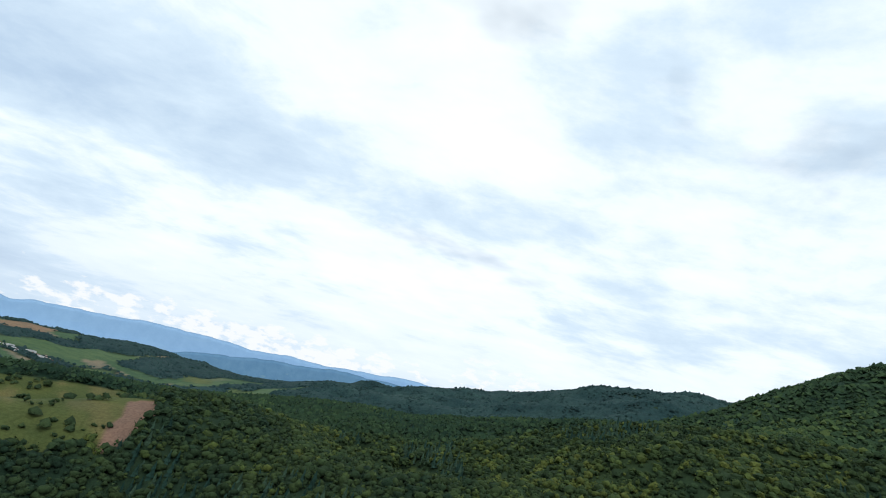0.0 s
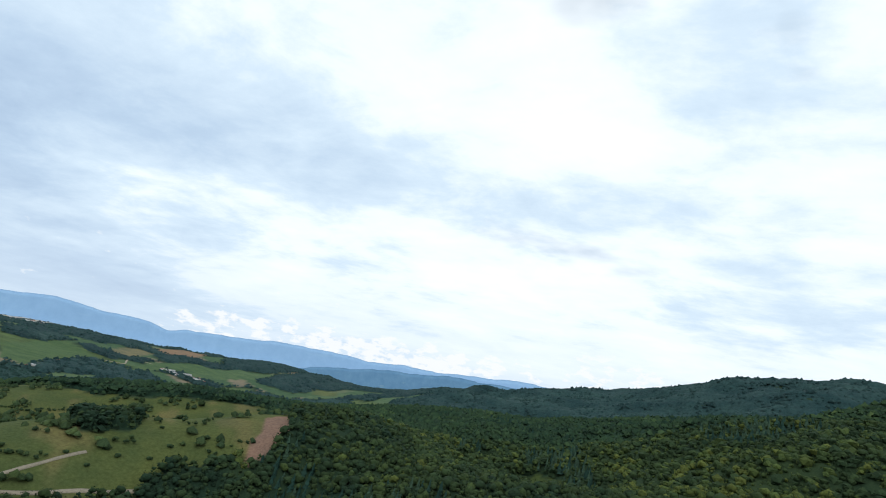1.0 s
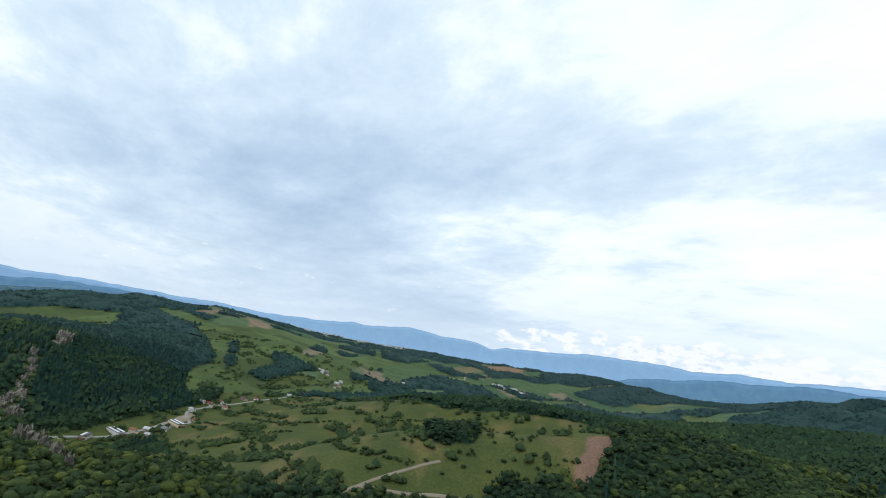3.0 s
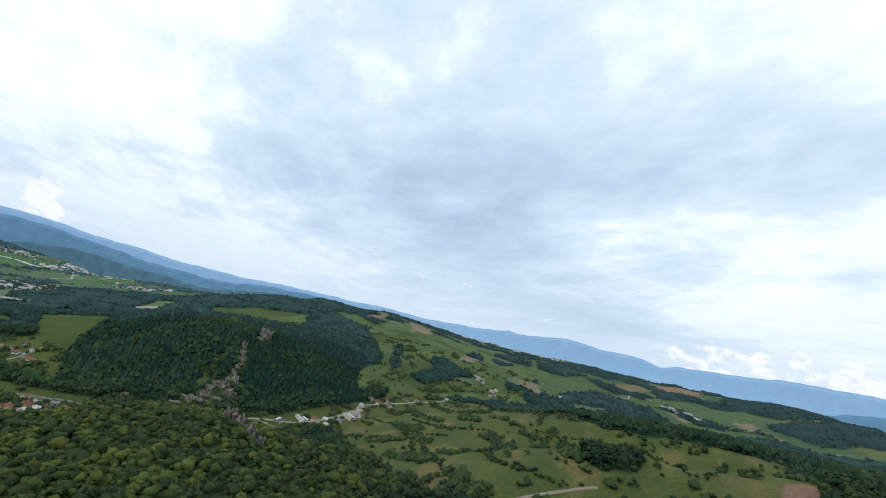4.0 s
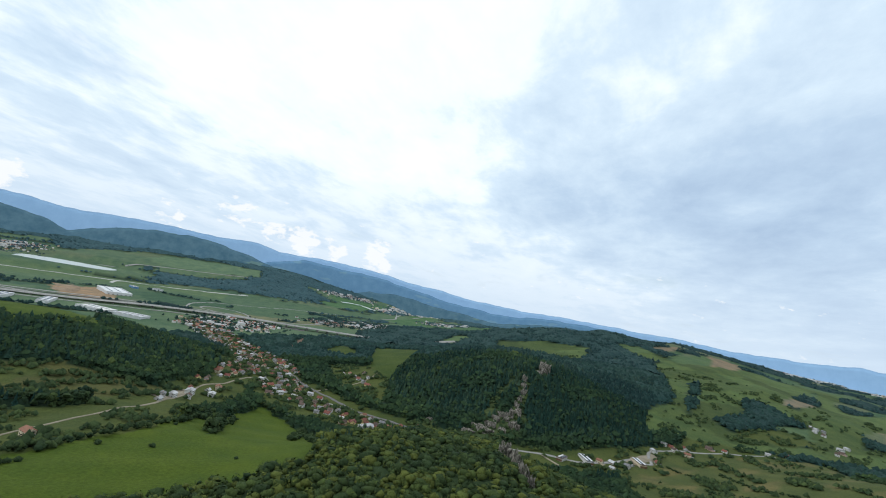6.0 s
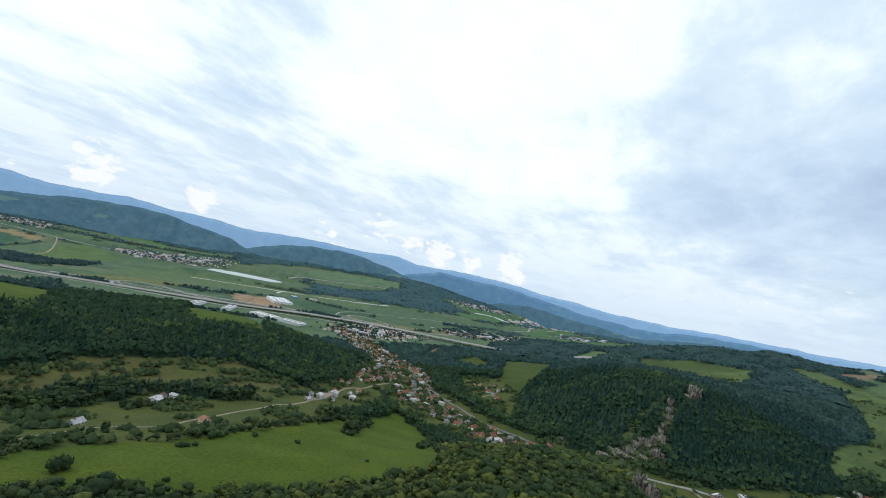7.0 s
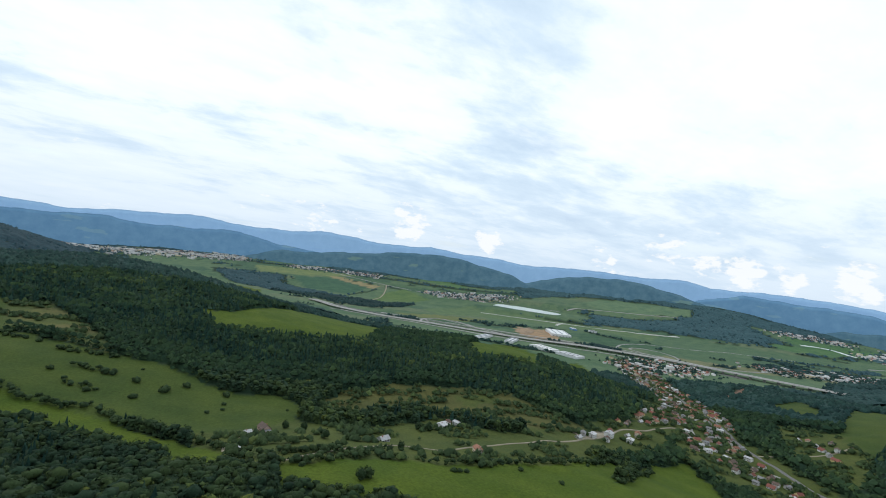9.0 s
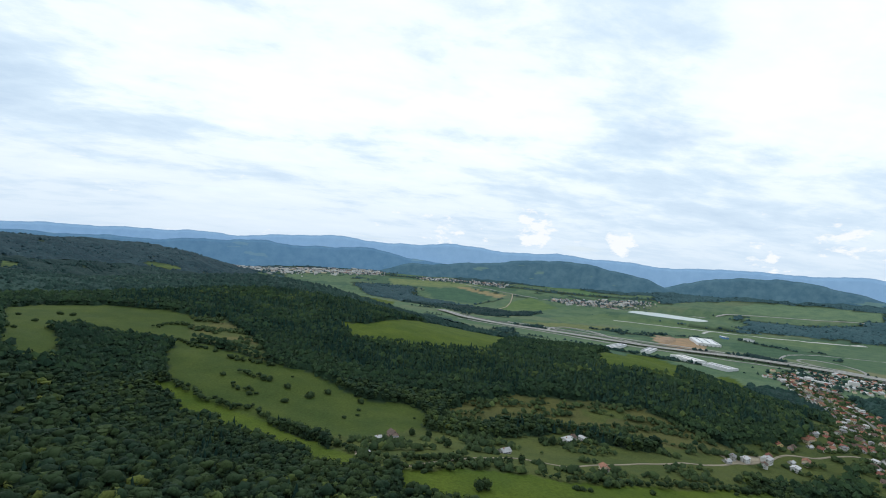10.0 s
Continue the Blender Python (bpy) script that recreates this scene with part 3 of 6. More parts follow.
# limestone crags: place, two widths, height and turn
CRAGS = [
    (-1300, 190, 46, 34, 44, 20), (-1276, 176, 26, 17, 12, 60), (-1196, 138, 20, 15, 24, 10), (-1160, 136, 20, 15, 20, 30), (-1127, 135, 20, 15, 20, 80), (-1100, 132, 13, 11, 10, 0),
    (-1026, 127, 28, 17, 24, 15), (-1004, 99, 39, 20, 23, 40), (-974, 119, 28, 17, 25, 70), (-990, 84, 33, 15, 14, 25), (-1045, 128, 18, 12, 14, 0),
    (-522, 87, 26, 16, 38, 0), (-508, 98, 18, 12, 29, 40), (-487, 101, 13, 10, 20, 10), (-454, 103, 14, 10, 28, 30), (-434, 108, 11, 9, 20, 0),
    (-1085, 128, 18, 12, 22, 20), (-1062, 122, 16, 12, 20, 50), (-1015, 112, 20, 14, 24, 10), (-958, 76, 26, 14, 20, 60), (-948, 100, 18, 12, 16, 30),
    (-940, 62, 57, 22, 15, 70), (-925, 36, 33, 15, 10, 75), (-955, 96, 20, 15, 12, 10), (-951, -40, 20, 15, 11, 0),
]
GREEN_RIB = [(-1250, 140), (-1190, 112), (-1123, 92), (-1046, 77), (-975, 62)]
# patches of lighter, yellower foliage on the near hills: middle, reach and gain
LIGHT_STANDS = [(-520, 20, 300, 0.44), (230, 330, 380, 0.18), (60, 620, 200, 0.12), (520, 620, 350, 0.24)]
# near southern woods, tinted darker for the dimmer light there, with some spruce
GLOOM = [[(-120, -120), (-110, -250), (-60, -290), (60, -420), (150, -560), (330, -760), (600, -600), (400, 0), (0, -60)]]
MAIN_ROAD = [(-890, -20), (-908, -71), (-926, -119), (-951, -193), (-996, -260), (-1040, -330), (-1116, -400), (-1190, -475), (-1239, -538), (-1367, -656), (-1458, -775), (-1558, -936), (-1620, -1080)]
WEST_ROAD = [(-1000, -420), (-940, -425), (-855, -415), (-800, -420), (-737, -398), (-660, -380), (-590, -358), (-507, -345), (-440, -342), (-396, -339), (-361, -336), (-335, -347), (-300, -352), (-250, -338), (-204, -318), (-167, -312), (-146, -310)]
MILL_ROAD = [(-890, -20), (-880, 60), (-890, 120), (-905, 175), (-920, 240), (-960, 300), (-1013, 351), (-1010, 385), (-1090, 405), (-1150, 480), (-1195, 590), (-1240, 720)]
BROOK = [(-1610, 1080), (-1400, 770), (-1260, 590), (-1110, 490), (-1020, 360), (-900, 230), (-860, 130), (-875, 30), (-850, -140), (-870, -300), (-1010, -420), (-1100, -560)]


def open_land(x, y):
    """0 in woods, else the number of the kind of open land."""
    kind = np.zeros(np.shape(x), int)
    wx, wy = x + 7 * wobble(x, y, 19, 1.0), y + 7 * wobble(x, y, 17, 4.0)
    for n, poly in OPEN:
        kind[inside(poly, wx, wy)] = n
    s = valley_side(x, y)
    turn_, d = np.degrees(np.arctan2(EYE_X - x, y - EYE_Y)), np.hypot(x - EYE_X, y - EYE_Y)
    floor_ = (height(x, y) - far_rise(d, turn_ % 360) < 14 + 5 * wobble(x, y, 150, 2.0) + 30 * smooth(3000, 3800, d)) & (s > -1600)
    kind[floor_ & (kind == 0)] = 5
    plain = (turn_ > 13 + 4 * wobble(x, y, 260, 2.0)) & (turn_ < 72) & (d > 1750)
    belt = np.sin(d / 95 + 2.2 * wobble(x, y, 420, 4.0)) + 0.9 * wobble(x, y, 170, 6.0) + 0.45 * wobble(x, y, 70, 3.0) + 0.35
    kind[plain & (kind == 0) & (belt < 0.25)] = 5
    copses = (kind == 5) & (s > -1200) & (wobble(x, y, 160, 8.0) + 0.6 * wobble(x, y, 55, 5.0) > np.where((turn_ < 112) & (d > 2700), 0.2, 0.8)) & (np.abs(s) > 330)
    kind[copses] = 0
    banks = (np.abs(s - 1050 + 90 * np.sin(x / 700)) < 40) | (np.abs(s + 330 + 40 * np.sin(x / 350)) < 18 * wobble(x, y, 170, 6.0))
    kind[banks & (kind == 5) & (turn_ > 100)] = 0
    kind[(d > 4430) & (turn_ > 116) & (turn_ < 160)] = 0
    vx_, vy_ = x + 14 * wobble(x, y, 60, 2.0), y + 14 * wobble(x, y, 50, 5.0)
    for poly in VALLEY_WOODS:
        kind[inside(poly, vx_, vy_)] = 0
    for c, poly in FIELDS:
        kind[inside(poly, x, y)] = 5
    for wide, line in TREE_LINES:
        kind[near_line(line, x, y) < wide * (0.8 + 0.5 * wobble(x, y, 40, 3.0))] = 0
    kind[near_line(LAKE_LINE, x, y) < 250] = 5
    kind[(near_line(BROOK, wx, wy) < 46) & (kind == 0)] = 4
    kind[(near_line(GREEN_RIB, wx, wy) < 7 + 6 * wobble(x, y, 23, 1.0))] = 7
    for cx, cy, w, deep, h, turn_ in CRAGS:
        kind[np.hypot(x - cx - 12, y - cy) < 0.40 * w + 6] = 7
    kind[inside(VILLAGE, wx, wy)] = 4
    kind[(near_line(WEST_ROAD[1:9], x, y) < 32 + 10 * wobble(x, y, 60, 3.0)) & (kind == 0)] = 4
    kind[((near_line(MILL_ROAD[2:], x, y) < 24) | (near_line(MAIN_ROAD[:6], x, y) < 30)) & (kind == 0)] = 4
    return kind


# Kind 9 is meadow grass with the southern slopes' cloud shade in its colour.
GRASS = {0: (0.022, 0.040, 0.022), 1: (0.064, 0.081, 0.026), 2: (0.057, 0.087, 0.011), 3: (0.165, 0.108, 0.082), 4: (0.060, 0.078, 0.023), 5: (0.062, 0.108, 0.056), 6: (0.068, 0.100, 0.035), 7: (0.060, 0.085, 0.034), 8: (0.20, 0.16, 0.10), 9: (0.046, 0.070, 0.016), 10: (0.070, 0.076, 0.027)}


def make_ground():
    turns = np.radians(np.concatenate([np.arange(-75, 96, 0.45), np.arange(96, 176, 0.3), np.arange(176, 225, 0.45), np.arange(225, 285, 2.0)]))
    far = np.concatenate([[0.02, 60, 120], np.exp(np.linspace(np.log(200), np.log(4800), 225))])
    a, d = np.meshgrid(turns, far, indexing="ij")
    x, y = EYE_X - d * np.sin(a), EYE_Y + d * np.cos(a)
    z = height(x, y) + 1.2 * wobble(x, y, 31, 3.0)
    kind = open_land(x, y)
    col = np.ones((*x.shape, 4), np.float32)
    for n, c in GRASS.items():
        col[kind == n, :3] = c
    # crops and fallow strips on the valley floor, laid along the valley, with blue haze mixed into their colours
    s, r = valley_side(x, y), x * -0.88 + y * 0.47
    strip = np.floor(s / 150 + 0.5 * wobble(x, y, 900, 1)) * 7.13 + np.floor(r / 640) * 3.7
    pick = (np.sin(strip * 12.9898) * 43758.5453) % 1
    field = kind == 5
    for lo, hi, c in ((0.0, 0.3, (0.068, 0.116, 0.066)), (0.3, 0.6, (0.084, 0.132, 0.076)), (0.6, 0.8, (0.102, 0.136, 0.082)), (0.8, 0.95, (0.056, 0.102, 0.064)), (0.95, 1.0, (0.14, 0.150, 0.085))):
        col[field & (pick >= lo) & (pick < hi), :3] = c
    plain = field & (np.degrees(np.arctan2(EYE_X - x, y - EYE_Y)) < 76)
    for lo, hi, c in ((0.0, 0.4, (0.050, 0.092, 0.046)), (0.4, 0.7, (0.070, 0.112, 0.056)), (0.7, 0.9, (0.095, 0.118, 0.068)), (0.9, 1.0, (0.165, 0.142, 0.10))):
        col[plain & (pick >= lo) & (pick < hi), :3] = c
    for c, poly in FIELDS:
        col[field & inside(poly, x, y), :3] = c
    patch = (np.sin(np.floor((x + 0.4 * y) / 210 + 0.5 * wobble(x, y, 300, 3)) * 7.9 + np.floor((y - 0.3 * x) / 130) * 4.1) * 9137.31) % 1
    col[..., :3] = np.where((kind == 6)[..., None], col[..., :3] * (0.72 + 0.5 * patch[..., None]), col[..., :3])
    dry = smooth(0.15, 0.7, wobble(x, y, 42, 7.0) + 0.4 * wobble(x, y, 13, 2.0))[..., None]
    col[..., :3] = np.where((kind == 1)[..., None], col[..., :3] * (1 - dry) + np.array((0.106, 0.100, 0.040)) * dry, col[..., :3])
    nt, nd = x.shape
    idx = np.arange(nt * nd).reshape(nt, nd)
    quads = np.stack([idx[:, :-1], np.roll(idx, -1, 0)[:, :-1], np.roll(idx, -1, 0)[:, 1:], idx[:, 1:]], -1).reshape(-1, 4)[:, ::-1]
    me = mesh_from(np.stack([x, y, z], -1).reshape(-1, 3), quads)
    att = me.color_attributes.new("cover", "FLOAT_COLOR", "POINT")
    att.data.foreach_set("color", col.reshape(-1))
    me.polygons.foreach_set("use_smooth", np.ones(len(me.polygons), bool))
    me.materials.append(GROUND)
    return tagged(new("ground", me), "rolling green land of woods, pastures and valley fields", "ground", kind="structure")


def mesh_from(verts, faces, tint=None):
    me = bpy.data.meshes.new("mesh")
    n = faces.shape[1]
    me.vertices.add(len(verts))
    me.vertices.foreach_set("co", np.asarray(verts, np.float32).ravel())
    me.loops.add(faces.size)
    me.loops.foreach_set("vertex_index", np.asarray(faces, np.int32).ravel())
    me.polygons.add(len(faces))
    me.polygons.foreach_set("loop_start", np.arange(0, faces.size, n, dtype=np.int32))
    if tint is not None:
        me.attributes.new("tint", "FLOAT", "POINT").data.foreach_set("value", np.asarray(tint, np.float32))
    me.update(calc_edges=True)
    return me


def ico():
    bm = bmesh.new()
    bmesh.ops.create_icosphere(bm, subdivisions=1, radius=1.0)
    v = np.array([p.co for p in bm.verts])
    f = np.array([[p.index for p in q.verts] for q in bm.faces])
    bm.free()
    return v, f


rng = np.random.default_rng(7)
ICO_V, ICO_F = ico()
ICO_F = ICO_F[[i for i, f in enumerate(ICO_F) if ICO_V[f].mean(0)[2] > -0.7]]  # the hidden undersides of crowns stay open
OCT_V = np.array([(1, 0, -0.2), (0, 1, -0.2), (-1, 0, -0.2), (0, -1, -0.2), (0, 0, 0.95), (0.72, 0.72, 0.35), (-0.72, -0.72, 0.35)], float)
OCT_F = np.array([(0, 5, 4), (5, 1, 4), (1, 2, 4), (2, 6, 4), (6, 3, 4), (3, 0, 4), (0, 1, 5), (2, 3, 6)])


def lumps(x, y, z, r, h, count, tint, simple=False):
    """Crowns, each of so many ragged clumps: place of the foot of the crown, its half width and its height."""
    n = len(x)
    vs, ts = [], []
    cv, cf = (OCT_V, OCT_F) if simple else (ICO_V, ICO_F)
    for k in range(count):
        a = rng.uniform(0, 6.28, n)
        out = (0.0 if k == 0 else 0.55) * r * rng.uniform(0.7, 1.15, n)
        size = r * (rng.uniform(0.62, 0.8, n) if k == 0 else rng.uniform(0.42, 0.66, n))
        if count == 1:
            size = r * rng.uniform(0.75, 1.05, n)
        cz = z + h * (0.66 if k == 0 else 1) * (1 if k == 0 else rng.uniform(0.3, 0.62, n))
        c = np.stack([x + out * np.cos(a), y + out * np.sin(a), cz], -1)
        jit = rng.uniform(0.62, 1.34, (n, len(cv), 1))
        ca, sa = np.cos(a), np.sin(a)
        vx = cv[None, :, 0] * ca[:, None] - cv[None, :, 1] * sa[:, None]
        vy = cv[None, :, 0] * sa[:, None] + cv[None, :, 1] * ca[:, None]
        v = np.stack([vx, vy, np.broadcast_to(cv[None, :, 2] * (1.0 if simple else 0.75), vx.shape)], -1) * jit
        vs.append(c[:, None] + v * size[:, None, None])
        ts.append(np.repeat(np.clip(tint + rng.uniform(-0.08, 0.08, n), 0, 1), len(cv)))
    v = np.concatenate(vs).reshape(-1, 3)
    f = (cf[None] + len(cv) * np.arange(len(v) // len(cv))[:, None, None]).reshape(-1, 3)
    return v, f, np.concatenate(ts)


def sprays(x, y, z, r, h, count, tint, size=0.24):
    """Loose leafy boughs, so many on the rounded top of each crown."""
    n = len(x)
    a, up_ = rng.uniform(0, 6.28, (n, count)), rng.uniform(-0.15, 1.0, (n, count))
    flat = np.sqrt(1 - np.clip(up_, 0, 1) ** 2)
    out = rng.uniform(0.86, 1.14, (n, count))
    way = np.stack([np.cos(a) * flat, np.sin(a) * flat, up_], -1)
    c = np.stack([x[:, None] + r[:, None] * out * way[..., 0], y[:, None] + r[:, None] * out * way[..., 1], (z + 0.5 * h)[:, None] + 0.42 * h[:, None] * out * up_], -1)
    p = rng.normal(0, 1, (n, count, 3, 3))
    p -= 0.85 * (p * way[:, :, None]).sum(-1, keepdims=True) * way[:, :, None]
    p /= np.linalg.norm(p, axis=-1, keepdims=True)
    v = c[:, :, None] + p * (size * r * rng.uniform(0.7, 1.4, n))[:, None, None, None] * rng.uniform(0.6, 1.4, (n, count, 1, 1))
    t = np.repeat(np.clip(tint[:, None] + rng.uniform(-0.14, 0.16, (n, count)), 0, 1).ravel(), 3)
    return v.reshape(-1, 3), np.arange(n * count * 3).reshape(-1, 3), t


def stack(*bits):
    """Several bits of foliage as one."""
    start, vs, fs, ts = 0, [], [], []
    for v, f, t in bits:
        vs.append(v), fs.append(f + start), ts.append(t)
        start += len(v)
    return np.concatenate(vs), np.concatenate(fs), np.concatenate(ts)


def spires(x, y, z, r, h, tiers, tint):
    """Spruces, each of so many ragged skirts of boughs."""
    n, m = len(x), 7
    vs, fs, base_ = [], [], 0
    for k in range(tiers):
        lo, hi = 0.12 + 0.78 * k / tiers, min(1.0, 0.12 + 0.78 * (k + 1.9) / tiers)
        a = rng.uniform(0, 6.28, (n, 1)) + np.arange(m)[None] * 6.2832 / m
        rad = (r * (1 - k / (tiers + 0.4)))[:, None] * rng.uniform(0.65, 1.2, (n, m))
        rim = np.stack([x[:, None] + rad * np.cos(a), y[:, None] + rad * np.sin(a), (z + h * lo)[:, None] + rng.uniform(-0.05, 0.05, (n, m)) * h[:, None]], -1)
        tip = np.stack([x, y, z + h * hi], -1)[:, None]
        vs.append(np.concatenate([rim, tip], 1))
        tri = np.array([[i, (i + 1) % m, m] for i in range(m)])
        fs.append((tri[None] + (m + 1) * np.arange(n)[:, None, None]).reshape(-1, 3) + base_)
        base_ += n * (m + 1)
    return np.concatenate(vs).reshape(-1, 3), np.concatenate(fs), np.concatenate([np.repeat(tint, m + 1)] * tiers)


def scatter(lo, hi, space, turn_lo=-54, turn_hi=210):
    """Uneven places between two distances from the middle of the land, about so far apart."""
    n = int((hi * hi - lo * lo) / 2 * radians(turn_hi - turn_lo) / space**2)
    side = int(2 * hi / space) + 2
    gx, gy = np.meshgrid(np.arange(side), np.arange(side))
    x = (gx + 0.5 * (gy % 2) - side / 2 + rng.uniform(-0.36, 0.36, gx.shape)) * space
    y = (gy - side / 2 + rng.uniform(-0.36, 0.36, gx.shape)) * space
    x, y = x.ravel(), y.ravel()
    d, a = np.hypot(x, y), (np.degrees(np.arctan2(-x, y)) + 72) % 360 - 72
    keep = (d >= lo) & (d < hi) & (a > turn_lo) & (a < turn_hi)
    return x[keep] + EYE_X, y[keep] + EYE_Y, d[keep]


def spruce_share(x, y):
    """Where the woods are spruce rather than broadleaf."""
    s = 0.3 * smooth(0.55, 0.8, wobble(x, y, 130, 5.0) + 0.35 * wobble(x, y, 45, 9.0))
    for poly, share in zip(SPRUCE, (0.72, 0.52, 0.6, 0.6, 0.15)):
        s = np.where(inside(poly, x, y), share * smooth(-0.75, -0.2, wobble(x, y, 70, 3.0)), s)
    for poly in GLOOM:
        s = np.where(inside(poly, x, y), np.maximum(s, 0.12 * smooth(-0.3, 0.3, wobble(x, y, 50, 6.0))), s)
    return s


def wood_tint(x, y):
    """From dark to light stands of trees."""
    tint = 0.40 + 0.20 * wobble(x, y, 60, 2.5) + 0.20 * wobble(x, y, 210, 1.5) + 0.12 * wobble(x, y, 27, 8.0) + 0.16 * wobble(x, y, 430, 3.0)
    # the dim light of these woods is put into the leaf tint
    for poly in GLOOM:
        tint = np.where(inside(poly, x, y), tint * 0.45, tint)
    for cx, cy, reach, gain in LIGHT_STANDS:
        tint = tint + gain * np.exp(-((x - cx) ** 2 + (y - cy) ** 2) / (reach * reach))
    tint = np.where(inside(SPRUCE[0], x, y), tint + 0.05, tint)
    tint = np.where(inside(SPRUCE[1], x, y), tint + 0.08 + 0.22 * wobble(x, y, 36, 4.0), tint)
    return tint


def join_wood(name, label, bits, mat, rounded):
    me = mesh_from(*stack(*bits))
    me.polygons.foreach_set("use_smooth", np.full(len(me.polygons), rounded))
    me.materials.append(mat)
    tagged(new(name, me), label, "woodland", kind="stuff")


def closed_canopy(lo, hi, steps, first=-58, last=212):
    """The grown-together roof of the woods between two distances, out of which the single crowns rise."""
    turns = np.radians(np.arange(first, last, 0.45))
    far = np.exp(np.linspace(np.log(lo), np.log(hi), steps))
    a, d = np.meshgrid(turns, far, indexing="ij")
    x, y = EYE_X - d * np.sin(a), EYE_Y + d * np.cos(a)
    wood = open_land(x, y) == 0
    deep = wood.copy()
    deep[1:-1, 1:-1] = wood[1:-1, 1:-1] & wood[:-2, 1:-1] & wood[2:, 1:-1] & wood[1:-1, :-2] & wood[1:-1, 2:]
    roof = 8.0 - 6.0 * spruce_share(x, y) + 1.3 * wobble(x, y, 9, 1.0) + 1.0 * wobble(x, y, 5, 4.0) + rng.uniform(-0.5, 0.5, x.shape)
    for poly in GLOOM:
        roof = np.where(inside(poly, x, y), roof - 2.0, roof)
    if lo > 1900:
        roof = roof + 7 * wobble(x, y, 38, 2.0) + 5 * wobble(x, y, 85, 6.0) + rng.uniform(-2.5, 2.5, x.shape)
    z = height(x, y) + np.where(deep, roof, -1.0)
    # Tinted darker than the crowns, painting in the shade between them.
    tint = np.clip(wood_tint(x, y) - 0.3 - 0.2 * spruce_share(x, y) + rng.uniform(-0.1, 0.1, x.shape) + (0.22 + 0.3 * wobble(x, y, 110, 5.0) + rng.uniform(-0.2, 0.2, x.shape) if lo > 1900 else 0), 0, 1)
    idx = np.arange(x.size).reshape(x.shape)
    q = np.stack([idx[:-1, :-1], idx[:-1, 1:], idx[1:, 1:], idx[1:, :-1]], -1)
    keep = deep[:-1, :-1] | deep[1:, :-1] | deep[:-1, 1:] | deep[1:, 1:]
    q = q[keep]
    tri = np.concatenate([q[:, (0, 2, 1)], q[:, (0, 3, 2)]])[:, ::-1]
    used = np.unique(tri)
    back = np.full(x.size, -1)
    back[used] = np.arange(len(used))
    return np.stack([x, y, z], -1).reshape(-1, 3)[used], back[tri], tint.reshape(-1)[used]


def make_woods():
    broad, spruce = [], []
    for lo, hi, space, clumps, tiers, leaves in ((0, 270, 9.0, 3, 4, 14), (270, 480, 6.8, 4, 5, 23), (480, 720, 7.0, 3, 5, 14), (720, 980, 7.0, 1, 4, 9), (980, 1400, 8.4, 1, 3, 4), (1400, 2000, 12.5, 1, 2, 0), (2000, 3100, 18.5, 1, 1, 0), (3100, 4700, 29.0, 1, 1, 0), (3100, 4700, 29.0, 1, 1, 0), (3100, 4700, 29.0, 1, 1, 0)):
        x, y, d = scatter(lo, hi, space, -72, 288) if hi < 280 else scatter(lo, hi, space, *((-54, 210) if hi < 4000 else (-54, 75) if len(broad) == 7 else (75, 182) if len(broad) == 8 else (182, 210)))
        ok = (open_land(x, y) == 0) & (rng.random(len(x)) < np.where(inside(GLOOM[0], x, y), 0.68, 0.97))
        x, y, d = x[ok], y[ok], d[ok]
        z = height(x, y)
        big = min(space / 6.4, 1.9) if lo else 1.15
        tall = 1 if space < 9 else 0.85
        share = spruce_share(x, y)
        b = rng.random(len(x)) >= (share if hi < 1500 else smooth(0.55, 0.8, share))
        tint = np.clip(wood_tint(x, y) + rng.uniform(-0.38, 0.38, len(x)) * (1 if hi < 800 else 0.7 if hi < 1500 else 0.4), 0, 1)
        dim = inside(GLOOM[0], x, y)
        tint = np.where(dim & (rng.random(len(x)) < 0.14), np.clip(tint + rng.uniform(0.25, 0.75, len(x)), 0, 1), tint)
        r = 2.3 + 4.2 * rng.random(b.sum()) ** 1.3
        r = r * big * np.where(dim[b], 1.3, 1) * (0.9 if 730 < hi < 1500 else 1)
        sunk = 0.0 if hi < 1500 else 4.5
        h = (rng.uniform(7.5, 12.5, b.sum()) + 0.6 * (r / big - 2.3) + 1.5 * wobble(x[b], y[b], 22, 7.0)) * tall
        bits = [lumps(x[b], y[b], z[b] + 2.5 - sunk, r, h, clumps, tint[b], hi > 730)]
        if 270 <= lo < 1400:
            edge = sum(open_land(x[b] + p, y[b] + q) > 0 for p, q in ((9, 0), (-9, 0), (0, 9), (0, -9))) > 0
            if edge.any():
                bits.append(lumps(x[b][edge] + rng.uniform(-3, 3, edge.sum()), y[b][edge] + rng.uniform(-3, 3, edge.sum()), z[b][edge] - 1.5, r[edge] * 0.95, h[edge] * 0.6, 3, tint[b][edge], True))
                bits.append(sprays(x[b][edge], y[b][edge], z[b][edge] - 0.5, r[edge] * 1.1, h[edge] * 0.65, 14, tint[b][edge], 0.28))
        if leaves:
            bits.append(sprays(x[b], y[b], z[b] + 3.2, r * 0.95, h, leaves, tint[b], 0.24 if leaves > 10 else 0.36))
        broad.append(stack(*bits))
        c = ~b
        spruce.append(spires(x[c], y[c], z[c] + 0.5, rng.uniform(2.9, 4.5, c.sum()) * big, rng.uniform(12, 19, c.sum()) * tall, tiers, np.clip(tint[c] * 1.3 + 0.1, 0, 1)))
    join_wood("near_broadleaf_wood", "dense leafy broadleaf woodland below the flight path", broad[:2], NEAR_BROADLEAF, True)
    join_wood("near_slope_broadleaf_wood", "dense leafy broadleaf woodland on the nearer slopes", broad[2:3], NEAR_BROADLEAF, False)
